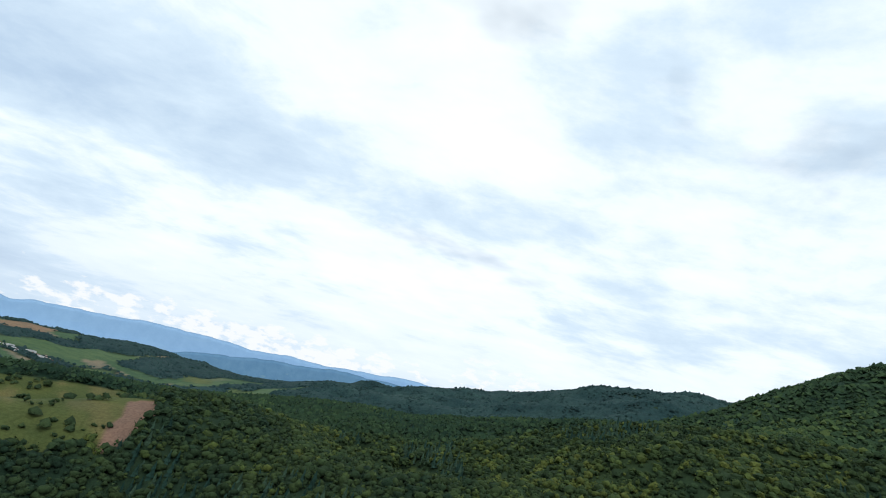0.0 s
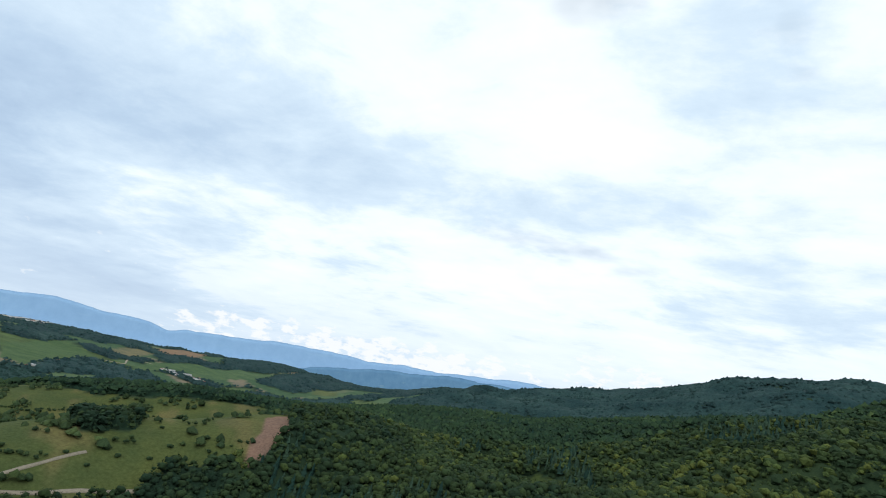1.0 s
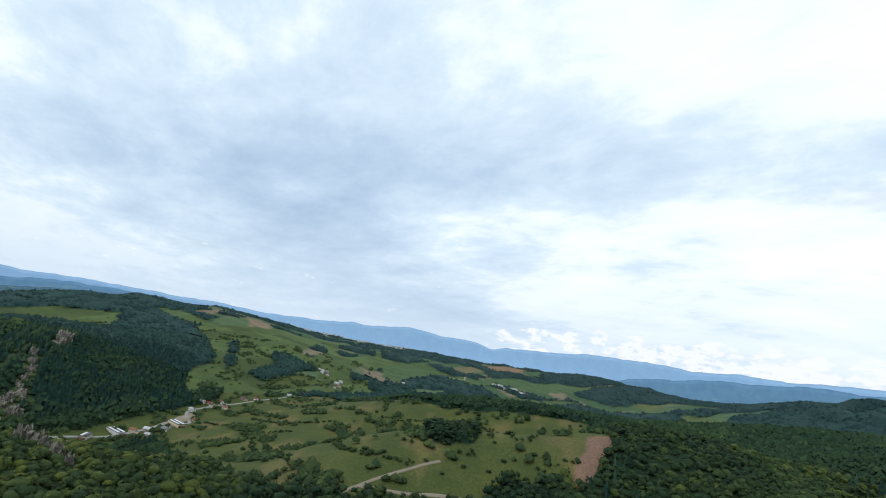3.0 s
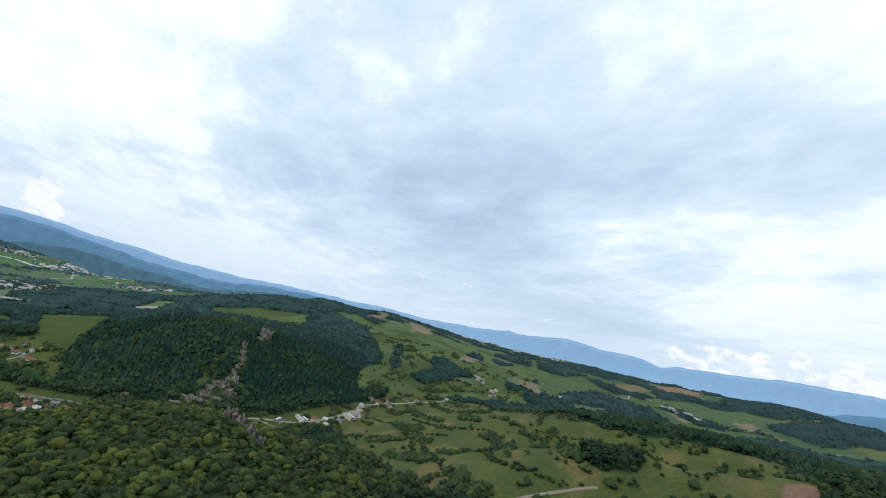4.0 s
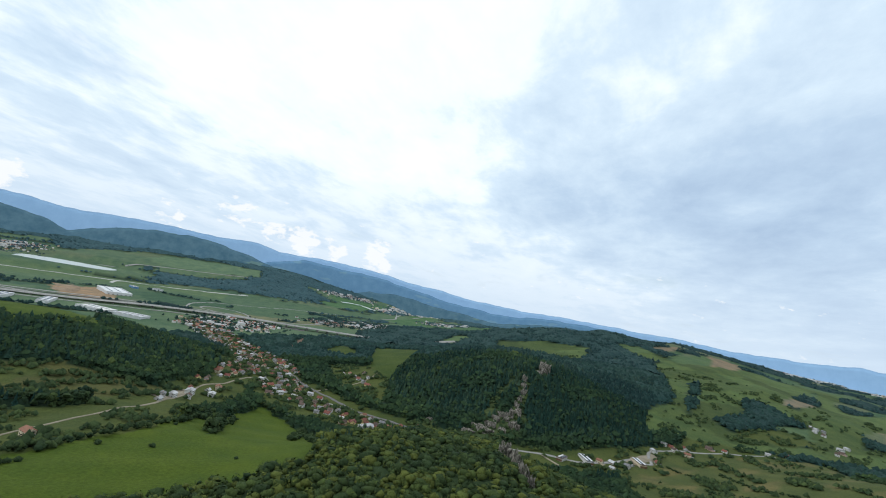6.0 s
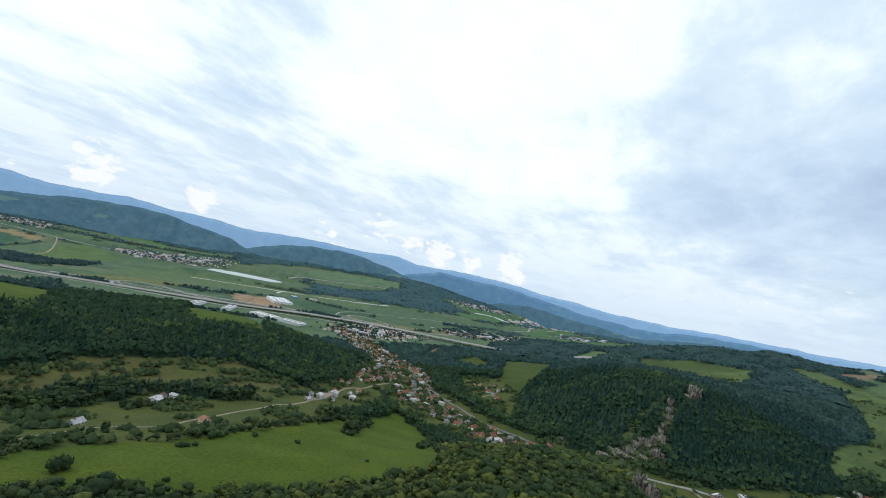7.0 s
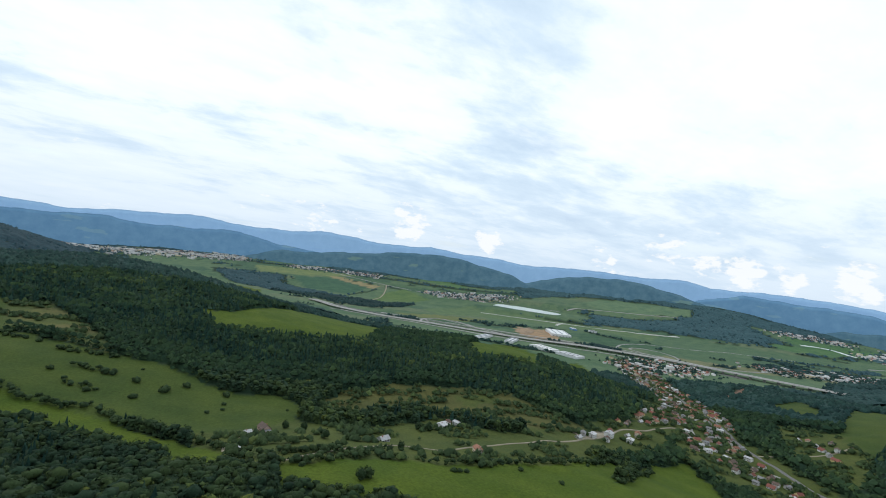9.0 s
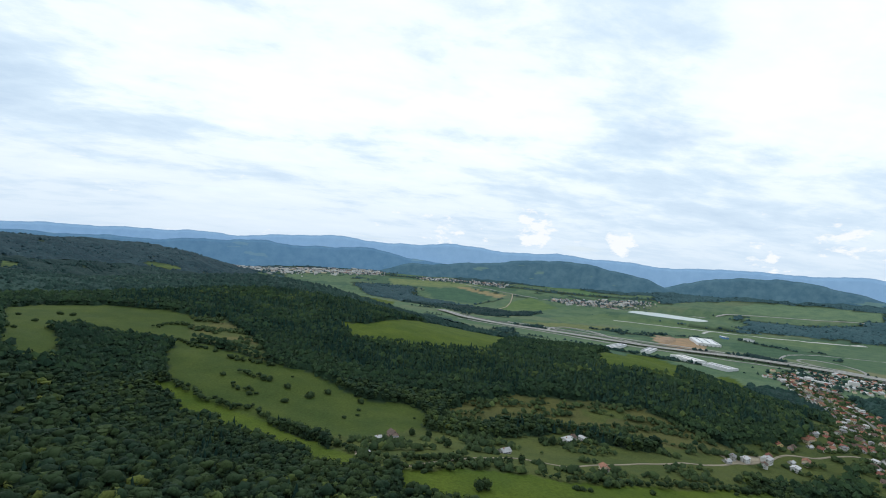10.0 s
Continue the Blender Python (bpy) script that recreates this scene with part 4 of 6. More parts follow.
    join_wood("broadleaf_wood", "dense green broadleaf woodland covering the hills", broad[3:5], BROADLEAF, False)
    join_wood("spruce_wood", "dark spruce and pine woodland on the slopes", spruce[:5], NEEDLES, False)
    join_wood("hill_broadleaf_wood", "broadleaf woodland on the middle hills with blue-green haze painted in", broad[5:6], MID_HAZE_BROADLEAF, True)
    join_wood("hill_spruce_wood", "dark spruce woodland on the middle hills with blue-green haze painted in", spruce[5:6], MID_HAZE_NEEDLES, False)
    join_wood("distant_broadleaf_wood", "distant broadleaf woodland on far hills with blue-green haze painted in", broad[6:7], FAR_HAZE_BROADLEAF, True)
    join_wood("plain_broadleaf_wood", "remote dark woodland belts on the northern plain", broad[7:8], FAR_HAZE_BROADLEAF, True)
    join_wood("remote_broadleaf_wood", "remote woodland across the valley with blue-green haze painted in", broad[8:9], REMOTE_HAZE_BROADLEAF, True)
    join_wood("west_broadleaf_wood", "far dark wooded hill beyond the near ridge", broad[9:], WEST_HAZE_BROADLEAF, True)
    join_wood("distant_spruce_wood", "distant dark spruce woodland on far hills", spruce[6:], FAR_HAZE_NEEDLES, False)
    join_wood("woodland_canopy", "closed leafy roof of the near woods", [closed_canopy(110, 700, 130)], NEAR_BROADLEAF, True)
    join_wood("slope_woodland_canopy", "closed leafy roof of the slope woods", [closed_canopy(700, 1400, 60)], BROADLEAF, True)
    join_wood("hill_woodland_canopy", "closed leafy roof of the hill woods", [closed_canopy(1400, 2000, 36)], MID_HAZE_BROADLEAF, True)
    join_wood("distant_woodland_canopy", "closed leafy roof of the distant woods", [closed_canopy(2000, 3100, 48)], FAR_HAZE_BROADLEAF, True)
    join_wood("plain_woodland_canopy", "closed leafy roof of the woods on the plain", [closed_canopy(3100, 4650, 44, -58, 75)], FAR_HAZE_BROADLEAF, True)
    join_wood("remote_woodland_canopy", "closed leafy roof of the remote woods", [closed_canopy(3100, 4650, 44, 75, 182)], REMOTE_HAZE_BROADLEAF, True)
    join_wood("west_woodland_canopy", "closed leafy roof of the far wooded hill", [closed_canopy(3100, 4650, 44, 182, 212)], WEST_HAZE_BROADLEAF, True)


def make_range(name, label, mat, d, foot, knots, rough, seed):
    """A range of mountains: knots of turn and height in degrees over the level of the eye; its foot lies nearer by foot metres."""
    turns = np.arange(knots[0][0], knots[-1][0] + 0.01, 0.12)
    top = np.interp(turns, [k[0] for k in knots], [k[1] for k in knots])
    wave = sum(np.sin(turns * f + seed * f * 1.7) / f for f in (0.9, 2.1, 3.7, 6.3, 11.0, 19.0))
    top = top + rough * wave
    rows, across = [], np.concatenate([np.linspace(0, 1, 16), [1.06]])
    for k, u in enumerate(across):
        el = -6 + (top + 6) * (min(u, 1) ** 0.8) - (5 if u > 1 else 0)
        spur = (7 if foot > 200 else 2.0) * sum(np.sin(turns * f + seed * f + (9 if n % 2 else -7) * u) * 0.9 ** n for n, f in enumerate((0.37, 0.83, 1.31, 2.17, 3.9))) * math.sin(min(u, 1) * math.pi) * (1 - u / 2)
        dd = d - foot * (1 - u) + spur
        a = np.radians(turns)
        rows.append(np.stack([EYE_X - dd * np.sin(a), EYE_Y + dd * np.cos(a), 285 + dd * np.tan(np.radians(el))], -1))
    v = np.stack(rows)
    idx = np.arange(v.shape[0] * v.shape[1]).reshape(v.shape[:2])
    q = np.stack([idx[:-1, :-1], idx[:-1, 1:], idx[1:, 1:], idx[1:, :-1]], -1).reshape(-1, 4)
    me = mesh_from(v.reshape(-1, 3), q)
    me.polygons.foreach_set("use_smooth", np.ones(len(me.polygons), bool))
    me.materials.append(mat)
    tagged(new(name, me), label, "mountains", kind="structure")


make_ground()
make_woods()
make_range("backdrop_far", "far mountain range in painted pale blue haze under low clouds", RANGE_FAR, 4900, 60,
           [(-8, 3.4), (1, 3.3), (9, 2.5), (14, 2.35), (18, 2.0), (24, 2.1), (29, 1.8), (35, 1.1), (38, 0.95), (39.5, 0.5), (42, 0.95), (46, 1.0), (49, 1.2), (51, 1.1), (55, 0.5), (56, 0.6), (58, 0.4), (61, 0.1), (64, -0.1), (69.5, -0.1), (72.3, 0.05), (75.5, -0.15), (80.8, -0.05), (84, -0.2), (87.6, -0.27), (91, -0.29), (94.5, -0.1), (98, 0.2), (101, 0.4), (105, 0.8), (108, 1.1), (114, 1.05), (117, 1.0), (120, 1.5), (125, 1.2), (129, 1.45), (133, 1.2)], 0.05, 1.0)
make_range("backdrop_south", "far mountain range behind the valley in painted pale blue haze", RANGE_FAR, 4900, 60,
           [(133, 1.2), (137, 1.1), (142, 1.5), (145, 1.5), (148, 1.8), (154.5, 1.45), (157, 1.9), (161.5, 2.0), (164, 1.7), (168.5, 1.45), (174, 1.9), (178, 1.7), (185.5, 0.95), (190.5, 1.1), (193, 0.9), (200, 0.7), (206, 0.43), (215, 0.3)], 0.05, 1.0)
make_range("backdrop_mid", "wooded mountains at the end of the valley in painted blue haze", RANGE_MID, 4790, 110,
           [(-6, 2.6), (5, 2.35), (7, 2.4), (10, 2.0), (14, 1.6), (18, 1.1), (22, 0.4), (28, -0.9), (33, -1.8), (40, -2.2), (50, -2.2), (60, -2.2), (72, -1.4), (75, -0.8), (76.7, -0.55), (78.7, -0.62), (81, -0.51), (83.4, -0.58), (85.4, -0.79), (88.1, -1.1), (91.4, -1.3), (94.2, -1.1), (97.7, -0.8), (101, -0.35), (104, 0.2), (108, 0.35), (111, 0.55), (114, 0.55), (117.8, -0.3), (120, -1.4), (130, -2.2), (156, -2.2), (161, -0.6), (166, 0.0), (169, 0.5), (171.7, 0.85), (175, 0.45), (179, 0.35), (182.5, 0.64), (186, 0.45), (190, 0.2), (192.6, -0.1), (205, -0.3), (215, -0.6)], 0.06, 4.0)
make_range("backdrop_east", "dark wooded ridges at the head of the valley, blue haze painted in", RANGE_NEAR, 4650, 200,
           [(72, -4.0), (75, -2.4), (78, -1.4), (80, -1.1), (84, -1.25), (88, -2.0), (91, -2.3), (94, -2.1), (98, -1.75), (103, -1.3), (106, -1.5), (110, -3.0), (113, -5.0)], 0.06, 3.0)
make_range("backdrop_near", "wooded hills across the valley with green-blue haze painted in", RANGE_NEAR, 4660, 330,
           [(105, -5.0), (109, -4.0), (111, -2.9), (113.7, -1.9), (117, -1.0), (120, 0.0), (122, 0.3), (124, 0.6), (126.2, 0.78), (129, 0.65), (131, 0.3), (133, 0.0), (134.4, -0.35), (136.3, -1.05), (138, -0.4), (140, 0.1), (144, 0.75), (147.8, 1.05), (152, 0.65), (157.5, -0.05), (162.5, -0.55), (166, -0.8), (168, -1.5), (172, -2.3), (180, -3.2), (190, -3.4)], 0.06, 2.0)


# ---------------------------------------------------------------- helpers for things
def plain(name, colour, rough=0.8, metal=0.0, vary=0.25, scale=0.6, relief=0.0):
    """A painted or mineral surface with mottling at two scales."""
    def build(nodes, links, shader):
        fine = ramp_node(nodes, links, noise_node(nodes, links, scale * 6, 5, 0.6), [(0.3, (1 - vary,) * 3), (0.7, (1 + vary,) * 3)])
        broad = ramp_node(nodes, links, noise_node(nodes, links, scale * 0.4, 4, 0.6), [(0.3, (1 - vary,) * 3), (0.7, (1 + vary * 0.7,) * 3)])
        each = nodes.new("ShaderNodeObjectInfo")
        own = ramp_node(nodes, links, each.outputs["Random"], [(0.0, (1 - vary * 0.8,) * 3), (1.0, (1 + vary * 0.5,) * 3)])
        c = blend_node(nodes, links, "MULTIPLY", 1.0, colour, fine)
        c = blend_node(nodes, links, "MULTIPLY", 1.0, c, broad)
        c = blend_node(nodes, links, "MULTIPLY", 1.0, c, own)
        links.new(c, shader.inputs["Base Color"])
        shader.inputs["Roughness"].default_value, shader.inputs["Metallic"].default_value = rough, metal
        if relief:
            bump_node(nodes, links, shader, noise_node(nodes, links, scale * 4, 6, 0.7), 0.8, relief)
    return material(name, build)


PLASTER = [plain("white_plaster", (0.62, 0.61, 0.59), vary=0.1), plain("cream_plaster", (0.62, 0.53, 0.38), vary=0.12), plain("grey_plaster", (0.40, 0.39, 0.37), vary=0.15), plain("pink_plaster", (0.46, 0.33, 0.27), vary=0.12), plain("yellow_plaster", (0.60, 0.46, 0.22), vary=0.12)]
TILES = [plain("red_roof_tiles", (0.19, 0.062, 0.042), relief=0.05), plain("orange_roof_tiles", (0.22, 0.098, 0.058), relief=0.05), plain("brown_roof_tiles", (0.10, 0.066, 0.052), relief=0.05), plain("grey_roof_sheets", (0.17, 0.17, 0.18), rough=0.5, relief=0.03), plain("pale_roof_sheets", (0.42, 0.42, 0.43), rough=0.5)]
BRICK = plain("chimney_brick", (0.30, 0.12, 0.08))
GLASS = plain("window_glass", (0.03, 0.04, 0.05), rough=0.1, vary=0.1)
WOOD = plain("door_wood", (0.16, 0.09, 0.05))
BARK = plain("bark", (0.07, 0.05, 0.035), rough=0.95, relief=0.1)
ASPHALT = plain("asphalt", (0.125, 0.122, 0.118), rough=0.9, vary=0.12, scale=0.05)
CONCRETE = plain("concrete", (0.27, 0.265, 0.25), rough=0.85, vary=0.12, scale=0.05)
RUNWAY = plain("runway_concrete", (0.44, 0.435, 0.41), rough=0.85, vary=0.1, scale=0.03)
GRAVEL = plain("gravel", (0.25, 0.215, 0.155), rough=0.95, vary=0.2, scale=0.15)
HALL_WHITE = plain("white_steel_cladding", (0.66, 0.67, 0.68), rough=0.5, vary=0.08, scale=0.1)
HALL_BLUE = plain("blue_steel_cladding", (0.10, 0.22, 0.42), rough=0.5, vary=0.1)


def limestone_look(nodes, links, shader):
    """Pale rock with dark upright cracks, and moss on its ledges."""
    coord, tall = nodes.new("ShaderNodeTexCoord"), nodes.new("ShaderNodeMapping")
    tall.inputs["Scale"].default_value = (0.42, 0.42, 0.11)
    links.new(coord.outputs["Object"], tall.inputs[0])
    n = nodes.new("ShaderNodeTexNoise")
    n.inputs["Scale"].default_value, n.inputs["Detail"].default_value, n.inputs["Roughness"].default_value = 1.0, 8.0, 0.68
    links.new(tall.outputs[0], n.inputs["Vector"])
    stone = ramp_node(nodes, links, n.outputs["Fac"], [(0.40, (0.045, 0.042, 0.036)), (0.50, (0.165, 0.150, 0.125)), (0.62, (0.33, 0.305, 0.265))])
    moss = ramp_node(nodes, links, noise_node(nodes, links, 0.16, 6, 0.65), [(0.53, (0, 0, 0)), (0.60, (0.85, 0.85, 0.85))])
    c = blend_node(nodes, links, "MIX", moss, stone, (0.035, 0.050, 0.022))
    links.new(c, shader.inputs["Base Color"])
    shader.inputs["Roughness"].default_value = 0.95
    bump_node(nodes, links, shader, n.outputs["Fac"], 1.0, 2.0)


LIMESTONE = material("limestone", limestone_look)
# The pale base colour stands in for sky mirrored in the water.
WATER = plain("sky_pale_water", (0.60, 0.65, 0.64), rough=0.3, vary=0.05, scale=0.01)
SOIL = plain("bare_soil", (0.28, 0.20, 0.13), rough=1.0, vary=0.25, scale=0.05)


def part(name, bm, mat, parent, label=""):
    """Links a bmesh as one mesh object under a thing or a part."""
    me = bpy.data.meshes.new(name)
    bmesh.ops.recalc_face_normals(bm, faces=bm.faces)
    bm.to_mesh(me)
    bm.free()
    me.materials.append(mat)
    ob = new(name, me)
    ob.parent = parent
    if label:
        tagged(ob, label)
    return ob


def slab(x0, x1, y0, y1, z0, z1, bm=None):
    bm = bm or bmesh.new()
    v = [bm.verts.new(p) for p in ((x0, y0, z0), (x1, y0, z0), (x1, y1, z0), (x0, y1, z0), (x0, y0, z1), (x1, y0, z1), (x1, y1, z1), (x0, y1, z1))]
    for f in ((3, 2, 1, 0), (4, 5, 6, 7), (0, 1, 5, 4), (1, 2, 6, 5), (2, 3, 7, 6), (3, 0, 4, 7)):
        bm.faces.new([v[i] for i in f])
    return bm


def level(x, y):
    return float(height(np.array([x]), np.array([y]))[0] + 1.2 * wobble(np.array([x]), np.array([y]), 31, 3.0)[0])


# ---------------------------------------------------------------- roads, tracks and water
def along(line, step):
    """Even places on a smooth line through the given ones."""
    p = np.array([line[0], *line, line[-1]], float)
    out = []
    for a, b, c, d in zip(p, p[1:], p[2:], p[3:]):
        n = max(2, int(np.hypot(*(c - b)) / step))
        for t in np.arange(n) / n:
            out.append(0.5 * (2 * b + (c - a) * t + (2 * a - 5 * b + 4 * c - d) * t * t + (3 * b - a - 3 * c + d) * t**3))
    out.append(p[-1])
    return np.array(out)


def ribbon(line, width, lift, depth=1.0, step=6.0, deck=None):
    c = along(line, step)
    side = np.gradient(c, axis=0)
    side = np.stack([-side[:, 1], side[:, 0]], -1) / np.maximum(np.hypot(*side.T), 1e-6)[:, None]
    w = width / 2 * (1 + 0.08 * np.sin(np.arange(len(c)) * 1.3))[:, None] if deck is None else width / 2
    l, r = c + side * w, c - side * w
    if deck is None:
        zl, zr = (height(q[:, 0], q[:, 1]) + 1.2 * wobble(q[:, 0], q[:, 1], 31, 3.0) + lift for q in (l, r))
    else:
        zl = zr = deck(c)
    rows = [np.c_[l, zl - depth], np.c_[l, zl], np.c_[r, zr], np.c_[r, zr - depth]]
    v = np.stack(rows, 1)
    n = len(c)
    idx = np.arange(n * 4).reshape(n, 4)
    q = np.concatenate([np.stack([idx[:-1, k], idx[1:, k], idx[1:, (k + 1) % 4], idx[:-1, (k + 1) % 4]], -1) for k in range(4)])
    return mesh_from(v.reshape(-1, 3), q[:, ::-1])


def road(name, label, line, width, mat, lift=0.35):
    me = ribbon(line, width, lift)
    me.materials.append(mat)
    return tagged(new(name, me), label, "road", kind="structure")


road("road_main", "grey asphalt road through the valley village", MAIN_ROAD, 8, ASPHALT)
road("road_west", "narrow pale lane from the village to the hamlet", WEST_ROAD, 3.6, GRAVEL)
road("road_back", "narrow asphalt street between village houses", [(-1190, -475), (-1100, -458), (-1050, -430), (-1007, -405), (-960, -330), (-951, -193)], 5, CONCRETE)
road("road_mill", "pale road along the foot of the rocky ridge", MILL_ROAD, 6.5, CONCRETE)
road("road_mill_yard", "pale gravel lane down to the brook", [(-902, 168), (-880, 190), (-850, 210), (-800, 222)], 5, GRAVEL)
road("track_farm", "pale gravel drive up to a farmhouse", [(-146, -372), (-151, -394), (-171, -423), (-191, -453)], 4.5, GRAVEL, 0.5)
PASTURE_TRACK = [(-330, 190), (-345, 245), (-356, 285), (-360, 307), (-361, 337), (-357, 376), (-352, 396)]
BRANCH_TRACK = [(-360, 307), (-340, 335), (-319, 369), (-290, 412), (-262, 470)]
road("track_pasture", "sandy farm track across the pasture", PASTURE_TRACK, 3.4, GRAVEL, 0.5)
road("track_branch", "sandy farm track along the meadow edge", BRANCH_TRACK, 3.4, GRAVEL, 0.5)
road("track_clearing", "pale gravel patch of track in a forest clearing", [(12, 752), (29, 750), (49, 747)], 4.5, GRAVEL, 0.6)
road("track_hill", "winding pale track on the far slope", [(-1980, 2010), (-2050, 2130), (-2030, 2260), (-2120, 2390), (-2080, 2520)], 9, GRAVEL, 0.8)
road("runway", "long pale concrete airfield runway", [(-2040, -2440), (-2952, -1712), (-3020, -1674)], 24, RUNWAY, 0.5)
road("taxiway", "pale concrete taxiway beside the runway", [(-2300, -2000), (-2420, -2080), (-2480, -2085)], 18, RUNWAY, 0.5)
road("road_airfield", "asphalt road round the airfield", [(-1960, -1300), (-2150, -1400), (-2400, -1420), (-2700, -1300), (-2900, -1250), (-3200, -1050)], 11, CONCRETE, 0.5)
road("road_depot", "wide asphalt yard beside the motorway", [(-1985, -960), (-2030, -880), (-2075, -790)], 60, ASPHALT, 0.5)
road("slip_road", "curved motorway slip road", [(-1560, -1600), (-1500, -1720), (-1480, -1880), (-1420, -2000), (-1340, -1990), (-1300, -1900)], 10, CONCRETE, 0.8)
road("slip_road_east", "curved motorway slip road by the airfield", [(-2010, -1060), (-2120, -1090), (-2200, -1190), (-2170, -1300), (-2060, -1300), (-2030, -1200), (-2100, -1020), (-2300, -900), (-2600, -850)], 11, CONCRETE, 0.8)
road("road_valley", "straight valley road towards the town", [(-1500, -3900), (-1700, -3560), (-1900, -3280), (-2150, -3050), (-2500, -2830), (-2900, -2560), (-3200, -2300), (-3600, -1900)], 14, CONCRETE, 1.0)
road("road_junction", "looping pale motorway junction at the valley head", [(-3450, -800), (-3587, -734), (-3760, -760), (-4041, -729), (-4080, -660), (-3990, -600), (-3900, -605), (-3800, -640)], 16, CONCRETE, 1.0)
road("water_river", "pale reach of the upper river", [(-3780, -1240), (-3835, -1195), (-3880, -1110), (-3852, -1032), (-3820, -960)], 26, WATER, 0.8)
road("road_fields", "pale farm road between valley fields", [(-1380, -2750), (-1560, -2980), (-1700, -3220), (-1800, -3420)], 9, GRAVEL, 1.0)

road("yard_mill", "pale gravel yard of the sawmill", [(-985, 345), (-1015, 360), (-1075, 415)], 24, GRAVEL, 0.3)
road("yard_west", "pale gravel yard beside the village lane", [(-650, -388), (-700, -398), (-745, -404)], 18, GRAVEL, 0.3)
road("earthworks", "bare brown earthworks beside the warehouse", [(-1690, -1650), (-1760, -1700), (-1850, -1790), (-1900, -1880)], 85, SOIL, 0.4)
road("quarry_scar", "pale eroded scar on the wooded hill", [(-1560, -560), (-1620, -575), (-1690, -560), (-1730, -530)], 12, GRAVEL, 1.0)
road("lane_east", "narrow lane to the hillside cottages", [(-1010, -300), (-1080, -270), (-1150, -232), (-1220, -222)], 4, GRAVEL)

DECK = [(-920, -2560), (-948, -2436), (-975, -2280), (-1080, -2080), (-1260, -1880), (-1450, -1660), (-1650, -1446), (-1803, -1276), (-1960, -1077), (-2081, -834), (-2182, -623), (-2330, -380), (-2480, -150)]


def deck_height(c):
    u = np.arange(len(c)) / len(c)
    return np.maximum(height(c[:, 0], c[:, 1]) + 1.0, 4 + 9 * smooth(0.42, 0.55, u) * smooth(1.0, 0.86, u))


def beside(line, off):
    """The same line, so many metres to its side."""
    p = np.array(line, float)
    q = np.gradient(p, axis=0)
    q = np.stack([-q[:, 1], q[:, 0]], -1) / np.hypot(*q.T)[:, None]
    return [(float(a), float(b)) for a, b in p + q * off]


road("road_service", "pale service road beside the motorway", beside(DECK[2:9], -62), 14, CONCRETE, 1.2)
road("railway", "grey gravel railway line beside the motorway", beside(DECK[1:10], 74), 16, ASPHALT, 1.2)
road("motorway_ramp", "pale looping slip road beside the motorway", [(-1291, -1831), (-1256, -1854), (-1267, -1914), (-1322, -1984), (-1389, -2008), (-1455, -1993), (-1496, -1914), (-1506, -1775), (-1523, -1635)], 13, CONCRETE, 1.3)
road("road_collector", "pale collector road along the motorway", beside(DECK[3:10], 112), 14, CONCRETE, 1.2)
viaduct = tagged(new("motorway_viaduct"), "long pale concrete motorway viaduct across the valley floor", "viaduct", kind="structure")
viaduct.location = (-1800, -1270, 0)
for k, off in enumerate((-13.5, 13.5)):
    line = np.array(DECK, float)
    side = np.gradient(line, axis=0)
    side = np.stack([-side[:, 1], side[:, 0]], -1) / np.hypot(*side.T)[:, None]
    lane = [tuple(p) for p in line + side * off]
    me = ribbon(lane, 22, 0, 1.6, 12.0, deck_height)
    me.materials.append(CONCRETE)
    ob = new("carriageway", me)
    ob.parent, ob.matrix_parent_inverse = viaduct, Matrix.Translation((1800, 1270, 0))
    c = along(lane, 42.0)
    zs = deck_height(c)
    pier = None
    for (px_, py_), pz in zip(c, zs):
        g = level(px_, py_)
        if pz - g > 5:
            bm = slab(-1.2, 1.2, -4, 4, g - 2, pz - 1.5)
            pr = part("pier", bm, CONCRETE, viaduct)
            pr.matrix_parent_inverse = Matrix.Translation((1800, 1270, 0))
            pr.location = (px_, py_, 0)


def lake():
    line = np.array([(-2360, -2710), (-2513, -2815), (-2630, -2775), (-2705, -2626), (-2757, -2436), (-2708, -2354), (-2579, -2328), (-2490, -2441), (-2408, -2572)], float)
    line = along([tuple(p) for p in line] + [tuple(line[0])], 15)[:-1]
    bm = bmesh.new()
    top = [bm.verts.new((x, y, 27.6)) for x, y in line]
    low = [bm.verts.new((x, y, 20.0)) for x, y in line]
    bm.faces.new(top)
    for i in range(len(top)):
        j = (i + 1) % len(top)
        bm.faces.new((top[i], low[i], low[j], top[j]))
    bmesh.ops.recalc_face_normals(bm, faces=bm.faces)
    me = bpy.data.meshes.new("water")
    bm.to_mesh(me)
    bm.free()
    me.materials.append(WATER)
    tagged(new("water_lake", me), "pale grey-green lake behind the airfield", "lake", kind="structure")


lake()


# ---------------------------------------------------------------- houses
def gable(w, d, h, rise, over):
    """A pitched roof with thickness, ridge along x."""
    bm = bmesh.new()
    x, y = w / 2 + over, d / 2 + over
    drop = over * rise / (d / 2)
    pts = [(-y, h - drop), (0, h + rise), (y, h - drop)]
    rows = []
    for sx in (-x, x):
        rows.append([bm.verts.new((sx, py, pz)) for py, pz in pts] + [bm.verts.new((sx, py, pz - 0.28)) for py, pz in reversed(pts)])
    a, b = rows
    for i in range(6):
        bm.faces.new((a[i], b[i], b[(i + 1) % 6], a[(i + 1) % 6]))
    bm.faces.new(list(reversed(a)))
    bm.faces.new(b)
    return bm


